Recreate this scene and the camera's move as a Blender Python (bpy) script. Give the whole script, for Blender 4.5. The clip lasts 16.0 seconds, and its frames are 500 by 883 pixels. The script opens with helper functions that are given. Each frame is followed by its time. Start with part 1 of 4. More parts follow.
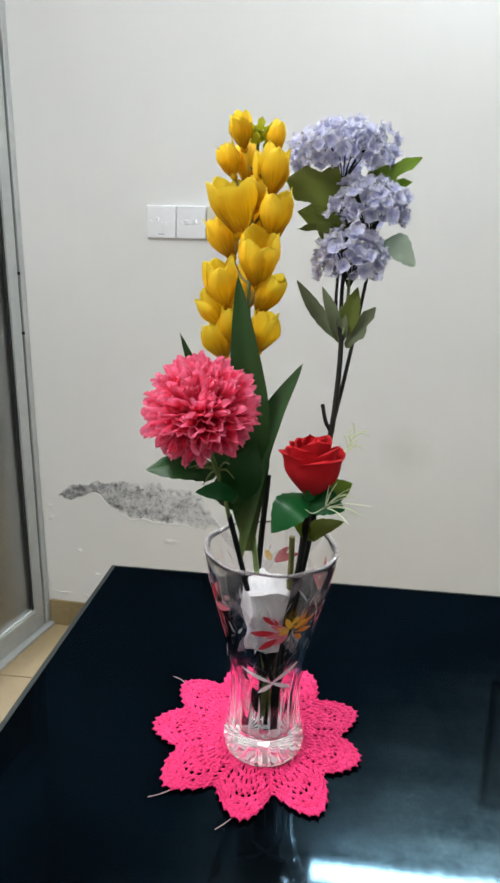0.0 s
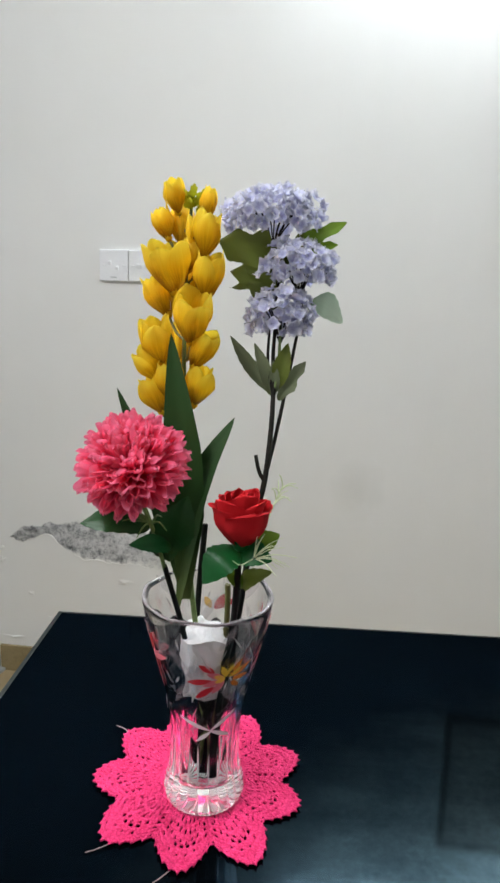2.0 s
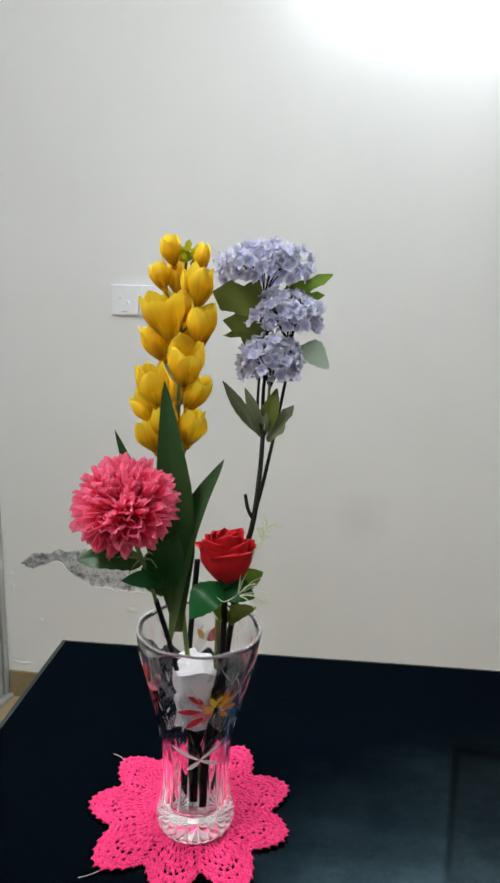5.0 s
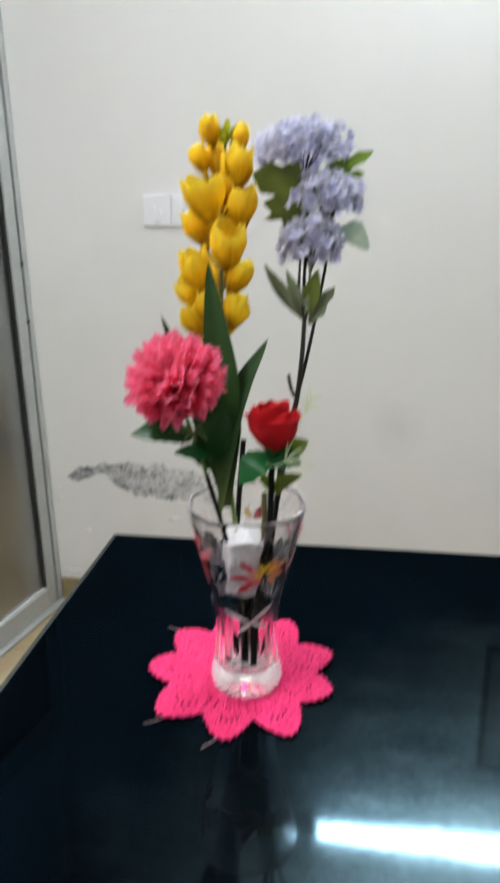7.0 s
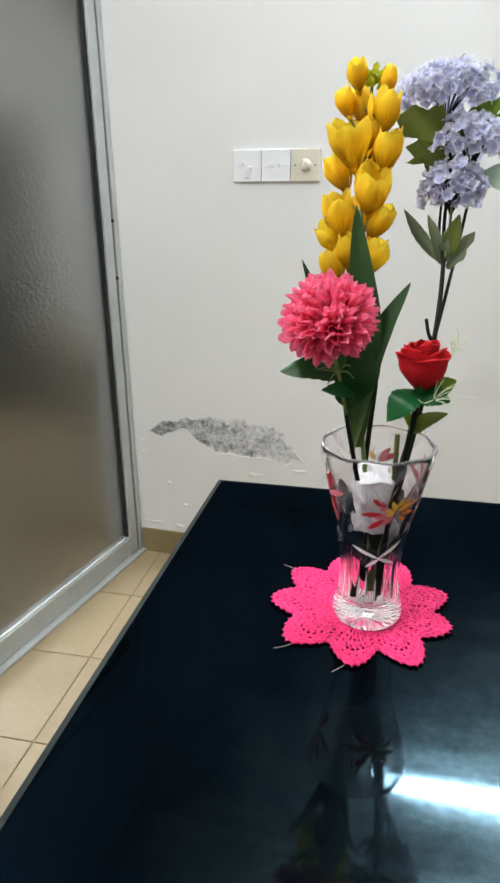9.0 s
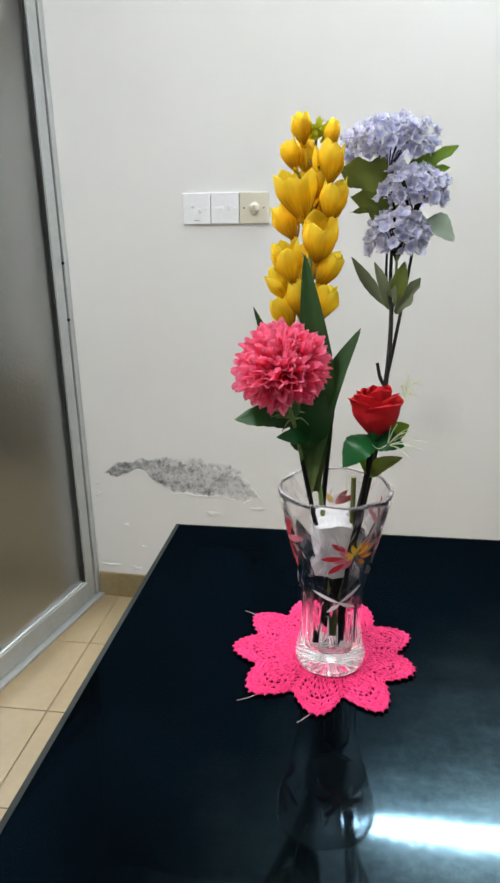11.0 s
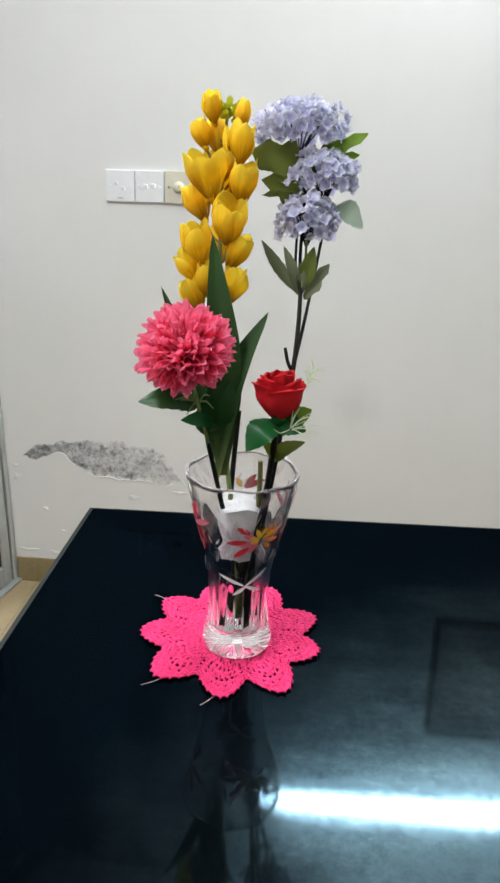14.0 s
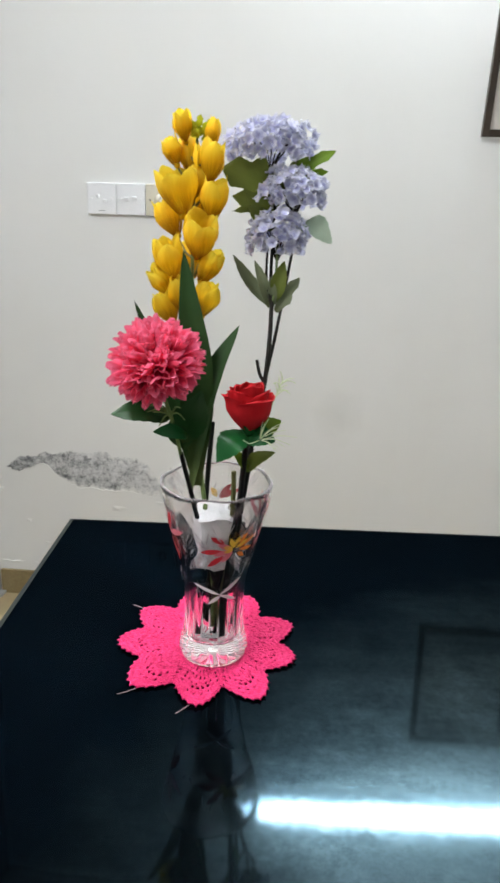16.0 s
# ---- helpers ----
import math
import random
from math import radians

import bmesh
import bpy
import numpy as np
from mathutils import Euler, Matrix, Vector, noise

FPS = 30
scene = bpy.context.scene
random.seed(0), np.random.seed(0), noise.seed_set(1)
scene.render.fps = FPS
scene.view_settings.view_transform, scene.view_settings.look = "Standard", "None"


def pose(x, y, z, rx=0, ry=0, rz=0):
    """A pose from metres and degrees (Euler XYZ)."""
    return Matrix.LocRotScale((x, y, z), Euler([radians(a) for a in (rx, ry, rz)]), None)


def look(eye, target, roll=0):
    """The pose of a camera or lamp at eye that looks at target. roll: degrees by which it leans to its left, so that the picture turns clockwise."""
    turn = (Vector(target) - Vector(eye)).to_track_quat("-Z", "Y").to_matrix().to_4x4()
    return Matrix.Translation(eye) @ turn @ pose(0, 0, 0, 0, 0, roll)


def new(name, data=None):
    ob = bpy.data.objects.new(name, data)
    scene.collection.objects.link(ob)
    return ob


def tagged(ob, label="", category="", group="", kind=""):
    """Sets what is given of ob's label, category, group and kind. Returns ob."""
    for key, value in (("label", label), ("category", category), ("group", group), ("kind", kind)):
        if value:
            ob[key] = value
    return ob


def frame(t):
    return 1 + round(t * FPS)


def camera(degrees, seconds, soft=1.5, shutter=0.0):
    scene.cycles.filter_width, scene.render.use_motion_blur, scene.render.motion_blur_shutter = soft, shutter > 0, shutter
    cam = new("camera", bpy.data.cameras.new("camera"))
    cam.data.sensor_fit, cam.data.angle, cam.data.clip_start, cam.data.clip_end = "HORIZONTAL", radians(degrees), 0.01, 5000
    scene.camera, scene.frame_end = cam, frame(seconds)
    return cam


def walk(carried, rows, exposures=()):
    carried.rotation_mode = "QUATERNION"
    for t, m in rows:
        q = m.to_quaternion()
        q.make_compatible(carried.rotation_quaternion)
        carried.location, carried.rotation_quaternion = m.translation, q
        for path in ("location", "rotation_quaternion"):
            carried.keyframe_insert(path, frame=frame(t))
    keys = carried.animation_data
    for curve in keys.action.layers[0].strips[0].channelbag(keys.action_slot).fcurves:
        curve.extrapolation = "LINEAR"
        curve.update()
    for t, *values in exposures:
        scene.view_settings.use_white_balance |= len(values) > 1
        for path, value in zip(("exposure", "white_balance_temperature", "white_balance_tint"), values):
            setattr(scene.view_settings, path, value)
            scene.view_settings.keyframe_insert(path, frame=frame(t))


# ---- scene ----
cam = camera(41.1, 16.0, 2.6, 0.5)
PATH = [
    (0, (0.187, -0.211, 1.248), (-0.143, 1.687, 0.711), 1.8),
    (0.5, (0.194, -0.214, 1.248), (-0.117, 1.691, 0.721), 1.2),
    (1, (0.199, -0.214, 1.248), (-0.091, 1.694, 0.723), 1.2),
    (1.5, (0.208, -0.221, 1.26), (-0.02, 1.709, 0.788), 1.9),
    (2, (0.214, -0.223, 1.27), (-0.009, 1.716, 0.834), 2.0),
    (2.5, (0.211, -0.213, 1.276), (-0.035, 1.729, 0.866), 1.5),
    (3, (0.218, -0.221, 1.283), (-0.025, 1.724, 0.885), 1.2),
    (5.5, (0.243, -0.259, 1.298), (-0.036, 1.691, 0.952), 2.2),
    (6, (0.24, -0.269, 1.303), (-0.057, 1.682, 0.973), 2.0),
    (6.5, (0.236, -0.274, 1.295), (-0.085, 1.667, 0.932), 1.5),
    (6.8, (0.239, -0.278, 1.271), (-0.094, 1.641, 0.817), 0.6),
    (7, (0.238, -0.286, 1.253), (-0.119, 1.594, 0.672), 0.2),
    (7.2, (0.233, -0.289, 1.229), (-0.157, 1.553, 0.554), 0.0),
    (7.5, (0.215, -0.293, 1.227), (-0.172, 1.536, 0.517), -0.0),
    (8, (0.168, -0.317, 1.226), (-0.348, 1.476, 0.507), 0.2),
    (10.5, (0.157, -0.348, 1.251), (-0.267, 1.515, 0.658), -0.4),
    (11, (0.158, -0.331, 1.247), (-0.231, 1.543, 0.664), -0.4),
    (11.5, (0.156, -0.337, 1.248), (-0.232, 1.533, 0.655), 0.0),
    (12, (0.165, -0.332, 1.244), (-0.144, 1.542, 0.617), 0.8),
    (12.5, (0.181, -0.328, 1.244), (-0.021, 1.556, 0.605), 1.7),
    (13, (0.183, -0.328, 1.243), (0.0, 1.557, 0.6), 2.0),
    (13.5, (0.183, -0.327, 1.245), (0.004, 1.564, 0.617), 2.2),
    (14, (0.184, -0.323, 1.245), (0.0, 1.568, 0.621), 2.2),
    (14.5, (0.185, -0.322, 1.249), (-0.011, 1.571, 0.636), 2.1),
    (15, (0.19, -0.321, 1.25), (0.0, 1.575, 0.642), 2.1),
    (15.5, (0.193, -0.325, 1.25), (-0.002, 1.573, 0.65), 1.9),
    (16, (0.202, -0.333, 1.251), (0.051, 1.57, 0.654), 2.0),
]
EXPOSURES = [(0.0, -0.10), (1.5, -0.15), (3.0, -0.26), (6.4, -0.28), (7.2, -0.03), (8.0, 0.10), (10.5, -0.04), (13.0, 0.0), (16.0, -0.04)]
walk(cam, [(t, look(eye, target, roll)) for t, eye, target, roll in PATH], EXPOSURES)

# ---- world and lights ----
world = bpy.data.worlds.new("world")
world.use_nodes = True
scene.world = world
world.node_tree.nodes["Background"].inputs[0].default_value = (0.75, 0.85, 1.0, 1)
world.node_tree.nodes["Background"].inputs[1].default_value = 0.05
TUBE_POWER = 148.0
FILL_POWER = 168.0
HALL_POWER = 145.0

# ---- plan ----
FLOOR = -0.025
TOP = 0.75
WALL_Y = 1.742
CORNER = Vector((-0.852, WALL_Y, 0))
SKEW = radians(7.4)
ALONG = Vector((-math.sin(SKEW), -math.cos(SKEW), 0))
INTO = Vector((math.cos(SKEW), -math.sin(SKEW), 0))
CEIL = 2.85
# RIGHT_X is set by how much light the unseen wall bounces.
RIGHT_X, FRONT_Y = 3.1, -2.9
AX, AY = 0.1085, 0.379


# ---- materials ----
def mat(name, base, rough=0.5, metal=0.0, spec=0.5, **more):
    m = bpy.data.materials.new(name)
    m.use_nodes = True
    b = m.node_tree.nodes["Principled BSDF"]
    b.inputs["Base Color"].default_value = (*base, 1)
    b.inputs["Roughness"].default_value = rough
    b.inputs["Metallic"].default_value = metal
    b.inputs["Specular IOR Level"].default_value = spec
    for key, value in more.items():
        b.inputs[key.replace("_", " ")].default_value = value
    return m, m.node_tree, b


def node(tree, kind, **values):
    n = tree.nodes.new(kind)
    for key, value in values.items():
        n.inputs[key.replace("_", " ")].default_value = value
    return n


def coords(tree, output="Object"):
    return tree.nodes.new("ShaderNodeTexCoord").outputs[output]


def noise_tex(tree, scale, detail=4.0, rough=0.55, vector=None):
    n = node(tree, "ShaderNodeTexNoise", Scale=scale, Detail=detail, Roughness=rough)
    tree.links.new(vector or coords(tree), n.inputs["Vector"])
    return n.outputs["Fac"]


def ramp(tree, fac, stops):
    r = tree.nodes.new("ShaderNodeValToRGB")
    el = r.color_ramp.elements
    while len(el) < len(stops):
        el.new(0.5)
    for e, (p, c) in zip(el, stops):
        e.position, e.color = p, (*c, 1) if len(c) == 3 else c
    tree.links.new(fac, r.inputs["Fac"])
    return r.outputs["Color"]


def mix(tree, fac, a, b, blend="MIX"):
    m = tree.nodes.new("ShaderNodeMix")
    m.data_type, m.blend_type = "RGBA", blend
    for sock, v in ((m.inputs["Factor"], fac), (m.inputs["A"], a), (m.inputs["B"], b)):
        if hasattr(v, "links"):
            tree.links.new(v, sock)
        elif isinstance(v, (int, float)):
            sock.default_value = v
        else:
            sock.default_value = (*v, 1)
    return m.outputs["Result"]


def bump(tree, b, height, strength=0.2, distance=0.002):
    n = node(tree, "ShaderNodeBump", Strength=strength, Distance=distance)
    tree.links.new(height, n.inputs["Height"])
    tree.links.new(n.outputs["Normal"], b.inputs["Normal"])


def grained(name, dark, light, scale, rough=0.5, strength=0.1, distance=0.001, fine=8.0, vary=0.0, **more):
    m, t, b = mat(name, light, rough, **more)
    n1, n2 = noise_tex(t, scale), noise_tex(t, scale * fine)
    colour = mix(t, 0.35, ramp(t, n1, [(0.3, dark), (0.7, light)]), ramp(t, n2, [(0.3, dark), (0.7, light)]))
    if vary:
        info = t.nodes.new("ShaderNodeObjectInfo")
        f = ramp(t, info.outputs["Random"], [(0, (1 - vary,) * 3), (1, (1, 1, 1))])
        colour = mix(t, 1.0, colour, f, "MULTIPLY")
    t.links.new(colour, b.inputs["Base Color"])
    bump(t, b, n2, strength, distance)
    return m


def wall_paint(name, a, b_, shade_spot=None):
    m, t, b = mat(name, a, 0.55, spec=0.3)
    big, fine = noise_tex(t, 1.3, 3), noise_tex(t, 160, 3)
    streak = node(t, "ShaderNodeMapping", Scale=(5.0, 5.0, 0.5))
    t.links.new(coords(t), streak.inputs["Vector"])
    col = ramp(t, big, [(0.3, b_), (0.65, a)])
    col = mix(t, 0.06, col, ramp(t, noise_tex(t, 1.5, 4, vector=streak.outputs[0]), [(0.35, (0.64, 0.64, 0.62)), (0.6, a)]))
    # Soft flower shadow beside the vase, painted into the wall colour.
    if shade_spot:
        far = node(t, "ShaderNodeVectorMath")
        far.operation = "DISTANCE"
        t.links.new(t.nodes.new("ShaderNodeNewGeometry").outputs["Position"], far.inputs[0])
        far.inputs[1].default_value = shade_spot
        spot = node(t, "ShaderNodeMath")
        spot.operation = "MULTIPLY_ADD"
        t.links.new(noise_tex(t, 14, 4), spot.inputs[0])
        spot.inputs[1].default_value = 0.10
        t.links.new(far.outputs["Value"], spot.inputs[2])
        col = mix(t, 1.0, col, ramp(t, spot.outputs[0], [(0.05, (0.90, 0.90, 0.89)), (0.15, (1, 1, 1))]), "MULTIPLY")
    t.links.new(col, b.inputs["Base Color"])
    bump(t, b, fine, 0.08, 0.001)
    return m


def petal_mat(name, base, tip, root, root_end=0.25, rough=0.55, trans=0.25, vary=0.25, streak=0.0):
    """Cloth petal: colour runs from root to tip along the petal's own length, with fine veins across it."""
    m, t, b = mat(name, tip, rough, spec=0.25)
    uv = t.nodes.new("ShaderNodeUVMap").outputs["UV"]
    sep = t.nodes.new("ShaderNodeSeparateXYZ")
    t.links.new(uv, sep.inputs[0])
    stretch = node(t, "ShaderNodeMapping", Scale=(26.0, 1.2, 1.0))
    t.links.new(uv, stretch.inputs["Vector"])
    veins = noise_tex(t, 1.0, 3, vector=stretch.outputs[0])
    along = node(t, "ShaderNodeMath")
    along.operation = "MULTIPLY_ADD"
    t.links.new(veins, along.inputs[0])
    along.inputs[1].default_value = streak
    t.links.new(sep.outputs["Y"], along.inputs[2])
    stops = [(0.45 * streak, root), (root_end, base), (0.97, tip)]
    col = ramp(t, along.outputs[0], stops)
    col = mix(t, 0.12, col, ramp(t, veins, [(0.35, tuple(c * 0.7 for c in base)), (0.65, tip)]))
    info = t.nodes.new("ShaderNodeObjectInfo")
    col = mix(t, 1.0, col, ramp(t, info.outputs["Random"], [(0, (1 - vary,) * 3), (1, (1, 1, 1))]), "MULTIPLY")
    t.links.new(col, b.inputs["Base Color"])
    bump(t, b, veins, 0.25, 0.0006)
    tl = t.nodes.new("ShaderNodeBsdfTranslucent")
    t.links.new(col, tl.inputs["Color"])
    ms = node(t, "ShaderNodeMixShader", Fac=trans)
    t.links.new(b.outputs[0], ms.inputs[1])
    t.links.new(tl.outputs[0], ms.inputs[2])
    t.links.new(ms.outputs[0], t.nodes["Material Output"].inputs["Surface"])
    return m


WHITE_WALL = wall_paint("wall_paint", (0.79, 0.79, 0.775), (0.755, 0.755, 0.735))
SHADOW_SPOT_WALL = wall_paint("shadow_spot_paint", (0.79, 0.79, 0.775), (0.755, 0.755, 0.735), (0.320, WALL_Y, 0.698))
CEILING = grained("ceiling_paint", (0.76, 0.76, 0.74), (0.82, 0.82, 0.80), 3, 0.8)
TILE = grained("beige_tile", (0.29, 0.215, 0.118), (0.35, 0.265, 0.15), 5, 0.45, 0.03, vary=0.08)
GROUT = grained("grout", (0.25, 0.185, 0.105), (0.31, 0.235, 0.135), 60, 0.9)
SKIRT = grained("skirting_tile", (0.20, 0.15, 0.07), (0.29, 0.22, 0.11), 14, 0.5, 0.2)
ALU = grained("aluminium", (0.42, 0.44, 0.43), (0.52, 0.54, 0.53), 9, 0.5, 0.05, metal=0.45)
RUBBER = grained("dark_gasket", (0.015, 0.015, 0.015), (0.03, 0.03, 0.03), 40, 0.7)
PLASTIC_W = grained("white_plastic", (0.80, 0.81, 0.83), (0.86, 0.87, 0.89), 30, 0.32, 0.02)
PLASTIC_C = grained("cream_plastic", (0.66, 0.62, 0.50), (0.72, 0.68, 0.56), 30, 0.35, 0.02)
STEEL = mat("screw_steel", (0.25, 0.24, 0.22), 0.4, 0.9)[0]
FRAME_WOOD = grained("dark_wood_frame", (0.018, 0.010, 0.006), (0.045, 0.028, 0.016), 20, 0.35, 0.1)
MAT_BOARD = grained("picture_mount", (0.62, 0.58, 0.53), (0.70, 0.66, 0.61), 12, 0.7)
LEG_WOOD = grained("black_wood", (0.008, 0.008, 0.009), (0.02, 0.018, 0.017), 15, 0.4)
BLACK_STEM = grained("black_stem", (0.003, 0.0035, 0.003), (0.010, 0.011, 0.008), 120, 0.6, 0.3, spec=0.2)
BROWN_STEM = grained("brown_stem", (0.005, 0.0045, 0.004), (0.022, 0.018, 0.012), 110, 0.6, 0.3, spec=0.2)
GREEN_STEM = grained("green_stem", (0.08, 0.14, 0.03), (0.20, 0.27, 0.08), 90, 0.5, 0.2)
OLIVE_STEM = grained("olive_stem", (0.10, 0.10, 0.02), (0.22, 0.21, 0.06), 90, 0.5, 0.2)
FOAM = grained("white_foam", (0.70, 0.70, 0.70), (0.88, 0.88, 0.88), 90, 0.8, 0.5, 0.002, 4)
THREAD = grained("loose_thread", (0.30, 0.20, 0.20), (0.45, 0.33, 0.33), 60, 0.8)
NEEDLE = grained("pale_sprig", (0.45, 0.55, 0.28), (0.78, 0.84, 0.62), 60, 0.5)

LEAF_DARK = petal_mat("dark_leaf", (0.013, 0.058, 0.013), (0.018, 0.075, 0.018), (0.05, 0.09, 0.02), 0.2, 0.35, 0.06)
LEAF_SWORD = petal_mat("sword_leaf", (0.013, 0.044, 0.006), (0.018, 0.058, 0.009), (0.12, 0.16, 0.04), 0.3, 0.62, 0.05, streak=0.1)
LEAF_GREEN = petal_mat("green_leaf", (0.008, 0.10, 0.022), (0.012, 0.14, 0.032), (0.06, 0.12, 0.03), 0.2, 0.38, 0.12)
LEAF_OLIVE = petal_mat("olive_leaf", (0.115, 0.145, 0.022), (0.14, 0.175, 0.028), (0.10, 0.12, 0.03), 0.2, 0.45, 0.2)
LEAF_BRIGHT = petal_mat("bright_leaf", (0.13, 0.22, 0.015), (0.16, 0.27, 0.02), (0.13, 0.18, 0.03), 0.2, 0.45, 0.25)
LEAF_GREY = petal_mat("greyish_leaf", (0.17, 0.20, 0.11), (0.20, 0.23, 0.13), (0.12, 0.14, 0.05), 0.2, 0.5, 0.2)
LEAF_PALE = petal_mat("pale_leaf", (0.50, 0.66, 0.48), (0.62, 0.76, 0.60), (0.25, 0.36, 0.15), 0.2, 0.5, 0.3)
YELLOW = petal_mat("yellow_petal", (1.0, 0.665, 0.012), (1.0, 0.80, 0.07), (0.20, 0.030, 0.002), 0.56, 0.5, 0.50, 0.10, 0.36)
YELLOW_G = petal_mat("yellow_sprout", (0.45, 0.50, 0.02), (0.62, 0.62, 0.03), (0.3, 0.35, 0.02), 0.2, 0.5, 0.3)
LILAC = petal_mat("lilac_petal", (0.70, 0.71, 0.94), (0.90, 0.90, 0.99), (0.46, 0.46, 0.74), 0.35, 0.6, 0.42, 0.22, 0.2)
PINK = petal_mat("pink_petal", (1.0, 0.095, 0.235), (1.0, 0.30, 0.46), (0.97, 0.035, 0.13), 0.40, 0.6, 0.62, 0.05, 0.05)
RED = petal_mat("red_petal", (0.52, 0.006, 0.012), (0.62, 0.010, 0.018), (0.30, 0.003, 0.006), 0.3, 0.8, 0.16, 0.12)


def crochet():
    m, t, b = mat("pink_crochet", (0.85, 0.03, 0.17), 0.75, spec=0.2)
    c = coords(t)
    v = node(t, "ShaderNodeTexVoronoi", Scale=420.0)
    t.links.new(c, v.inputs["Vector"])
    n = noise_tex(t, 60, 4)
    col = ramp(t, n, [(0.3, (0.78, 0.020, 0.135)), (0.7, (0.95, 0.05, 0.22))])
    col = mix(t, 0.55, col, ramp(t, v.outputs["Distance"], [(0.0, (0.97, 0.07, 0.25)), (0.75, (0.48, 0.008, 0.07))]))
    t.links.new(col, b.inputs["Base Color"])
    inv = ramp(t, v.outputs["Distance"], [(0.0, (1, 1, 1)), (0.8, (0, 0, 0))])
    bump(t, b, inv, 0.9, 0.0012)
    return m


CROCHET = crochet()


# Plain reflectance, and the raised one that paints in the tube's glow.
MIRROR_DIM, MIRROR_GLOW = (0.0012, 0.0038, 0.0072), (0.046, 0.074, 0.086)


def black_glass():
    """Black lacquered glass: a faint blue-black mirror; an uneven tube glow is painted in as stronger reflection over
    its open front part.
    """
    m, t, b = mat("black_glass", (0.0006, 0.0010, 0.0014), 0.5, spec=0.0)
    long_noise = node(t, "ShaderNodeMapping", Scale=(4.0, 30.0, 1.0), Rotation=(0, 0, 0.2))
    t.links.new(coords(t), long_noise.inputs["Vector"])
    rag = mix(t, 0.35, noise_tex(t, 13, 7, 0.7), noise_tex(t, 1.0, 5, 0.65, long_noise.outputs[0]))
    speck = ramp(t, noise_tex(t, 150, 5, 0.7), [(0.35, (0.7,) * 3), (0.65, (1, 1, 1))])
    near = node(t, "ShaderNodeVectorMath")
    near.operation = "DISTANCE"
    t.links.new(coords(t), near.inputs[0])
    # Painted glow and haze spread from this point of the table.
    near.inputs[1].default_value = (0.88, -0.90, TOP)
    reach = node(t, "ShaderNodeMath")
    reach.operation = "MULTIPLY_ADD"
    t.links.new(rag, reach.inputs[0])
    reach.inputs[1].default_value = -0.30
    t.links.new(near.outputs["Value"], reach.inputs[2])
    glow_spread = ramp(t, reach.outputs[0], [(0.34, (1, 1, 1)), (0.46, (0.42,) * 3), (0.63, (0, 0, 0))])
    glow_mask = mix(t, 1.0, glow_spread, mix(t, 1.0, ramp(t, rag, [(0.32, (0.55,) * 3), (0.62, (1, 1, 1))]), speck, "MULTIPLY"), "MULTIPLY")
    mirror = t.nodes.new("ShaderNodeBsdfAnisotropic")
    t.links.new(mix(t, glow_mask, MIRROR_DIM, MIRROR_GLOW), mirror.inputs["Color"])
    t.links.new(ramp(t, glow_mask, [(0.0, (0.045,) * 3), (1.0, (0.078,) * 3)]), mirror.inputs["Roughness"])
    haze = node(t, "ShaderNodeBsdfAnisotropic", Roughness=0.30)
    t.links.new(mix(t, glow_mask, (0.0001, 0.0003, 0.0005), (0.0058, 0.0092, 0.0108)), haze.inputs["Color"])
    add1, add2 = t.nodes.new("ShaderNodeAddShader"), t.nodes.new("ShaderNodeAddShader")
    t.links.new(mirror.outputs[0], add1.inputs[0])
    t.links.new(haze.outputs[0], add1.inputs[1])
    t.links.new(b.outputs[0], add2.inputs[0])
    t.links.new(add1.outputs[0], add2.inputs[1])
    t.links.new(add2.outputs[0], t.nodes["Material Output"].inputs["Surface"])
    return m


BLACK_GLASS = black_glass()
EDGE_GLASS = grained("polished_edge", (0.014, 0.018, 0.017), (0.022, 0.027, 0.025), 25, 0.5, spec=0.08)


def clear_glass(name, tint=(1, 1, 1), rough=0.0, ior=1.48):
    m, t, b = mat(name, tint, rough, spec=0.5)
    b.inputs["Transmission Weight"].default_value = 1.0
    b.inputs["IOR"].default_value = ior
    return m


VASE_GLASS = clear_glass("vase_glass", (0.99, 0.965, 0.975), 0.008, 1.27)
VASE_GLASS.node_tree.nodes["Principled BSDF"].inputs["Coat Weight"].default_value = 1.0
VASE_GLASS.node_tree.nodes["Principled BSDF"].inputs["Coat Roughness"].default_value = 0.02
VASE_GLASS.node_tree.nodes["Principled BSDF"].inputs["Coat IOR"].default_value = 1.6
DOOR_GLASS = clear_glass("door_glass", (0.42, 0.43, 0.43), 0.28, 1.3)
bump(DOOR_GLASS.node_tree, DOOR_GLASS.node_tree.nodes["Principled BSDF"], mix(DOOR_GLASS.node_tree, 0.4, noise_tex(DOOR_GLASS.node_tree, 90, 3), noise_tex(DOOR_GLASS.node_tree, 7, 3)), 0.5, 0.004)
FROST = mat("etched_white", (0.80, 0.76, 0.78), 0.6)[0]


def half_clear(name, base, share, rough):
    """Ground or rounded glass with bright glints painted in: part scattering white, part letting the view through."""
    m, t, b = mat(name, base, rough)
    tr = t.nodes.new("ShaderNodeBsdfTransparent")
    ms = node(t, "ShaderNodeMixShader", Fac=share)
    t.links.new(b.outputs[0], ms.inputs[1])
    t.links.new(tr.outputs[0], ms.inputs[2])
    t.links.new(ms.outputs[0], t.nodes["Material Output"].inputs["Surface"])
    return m


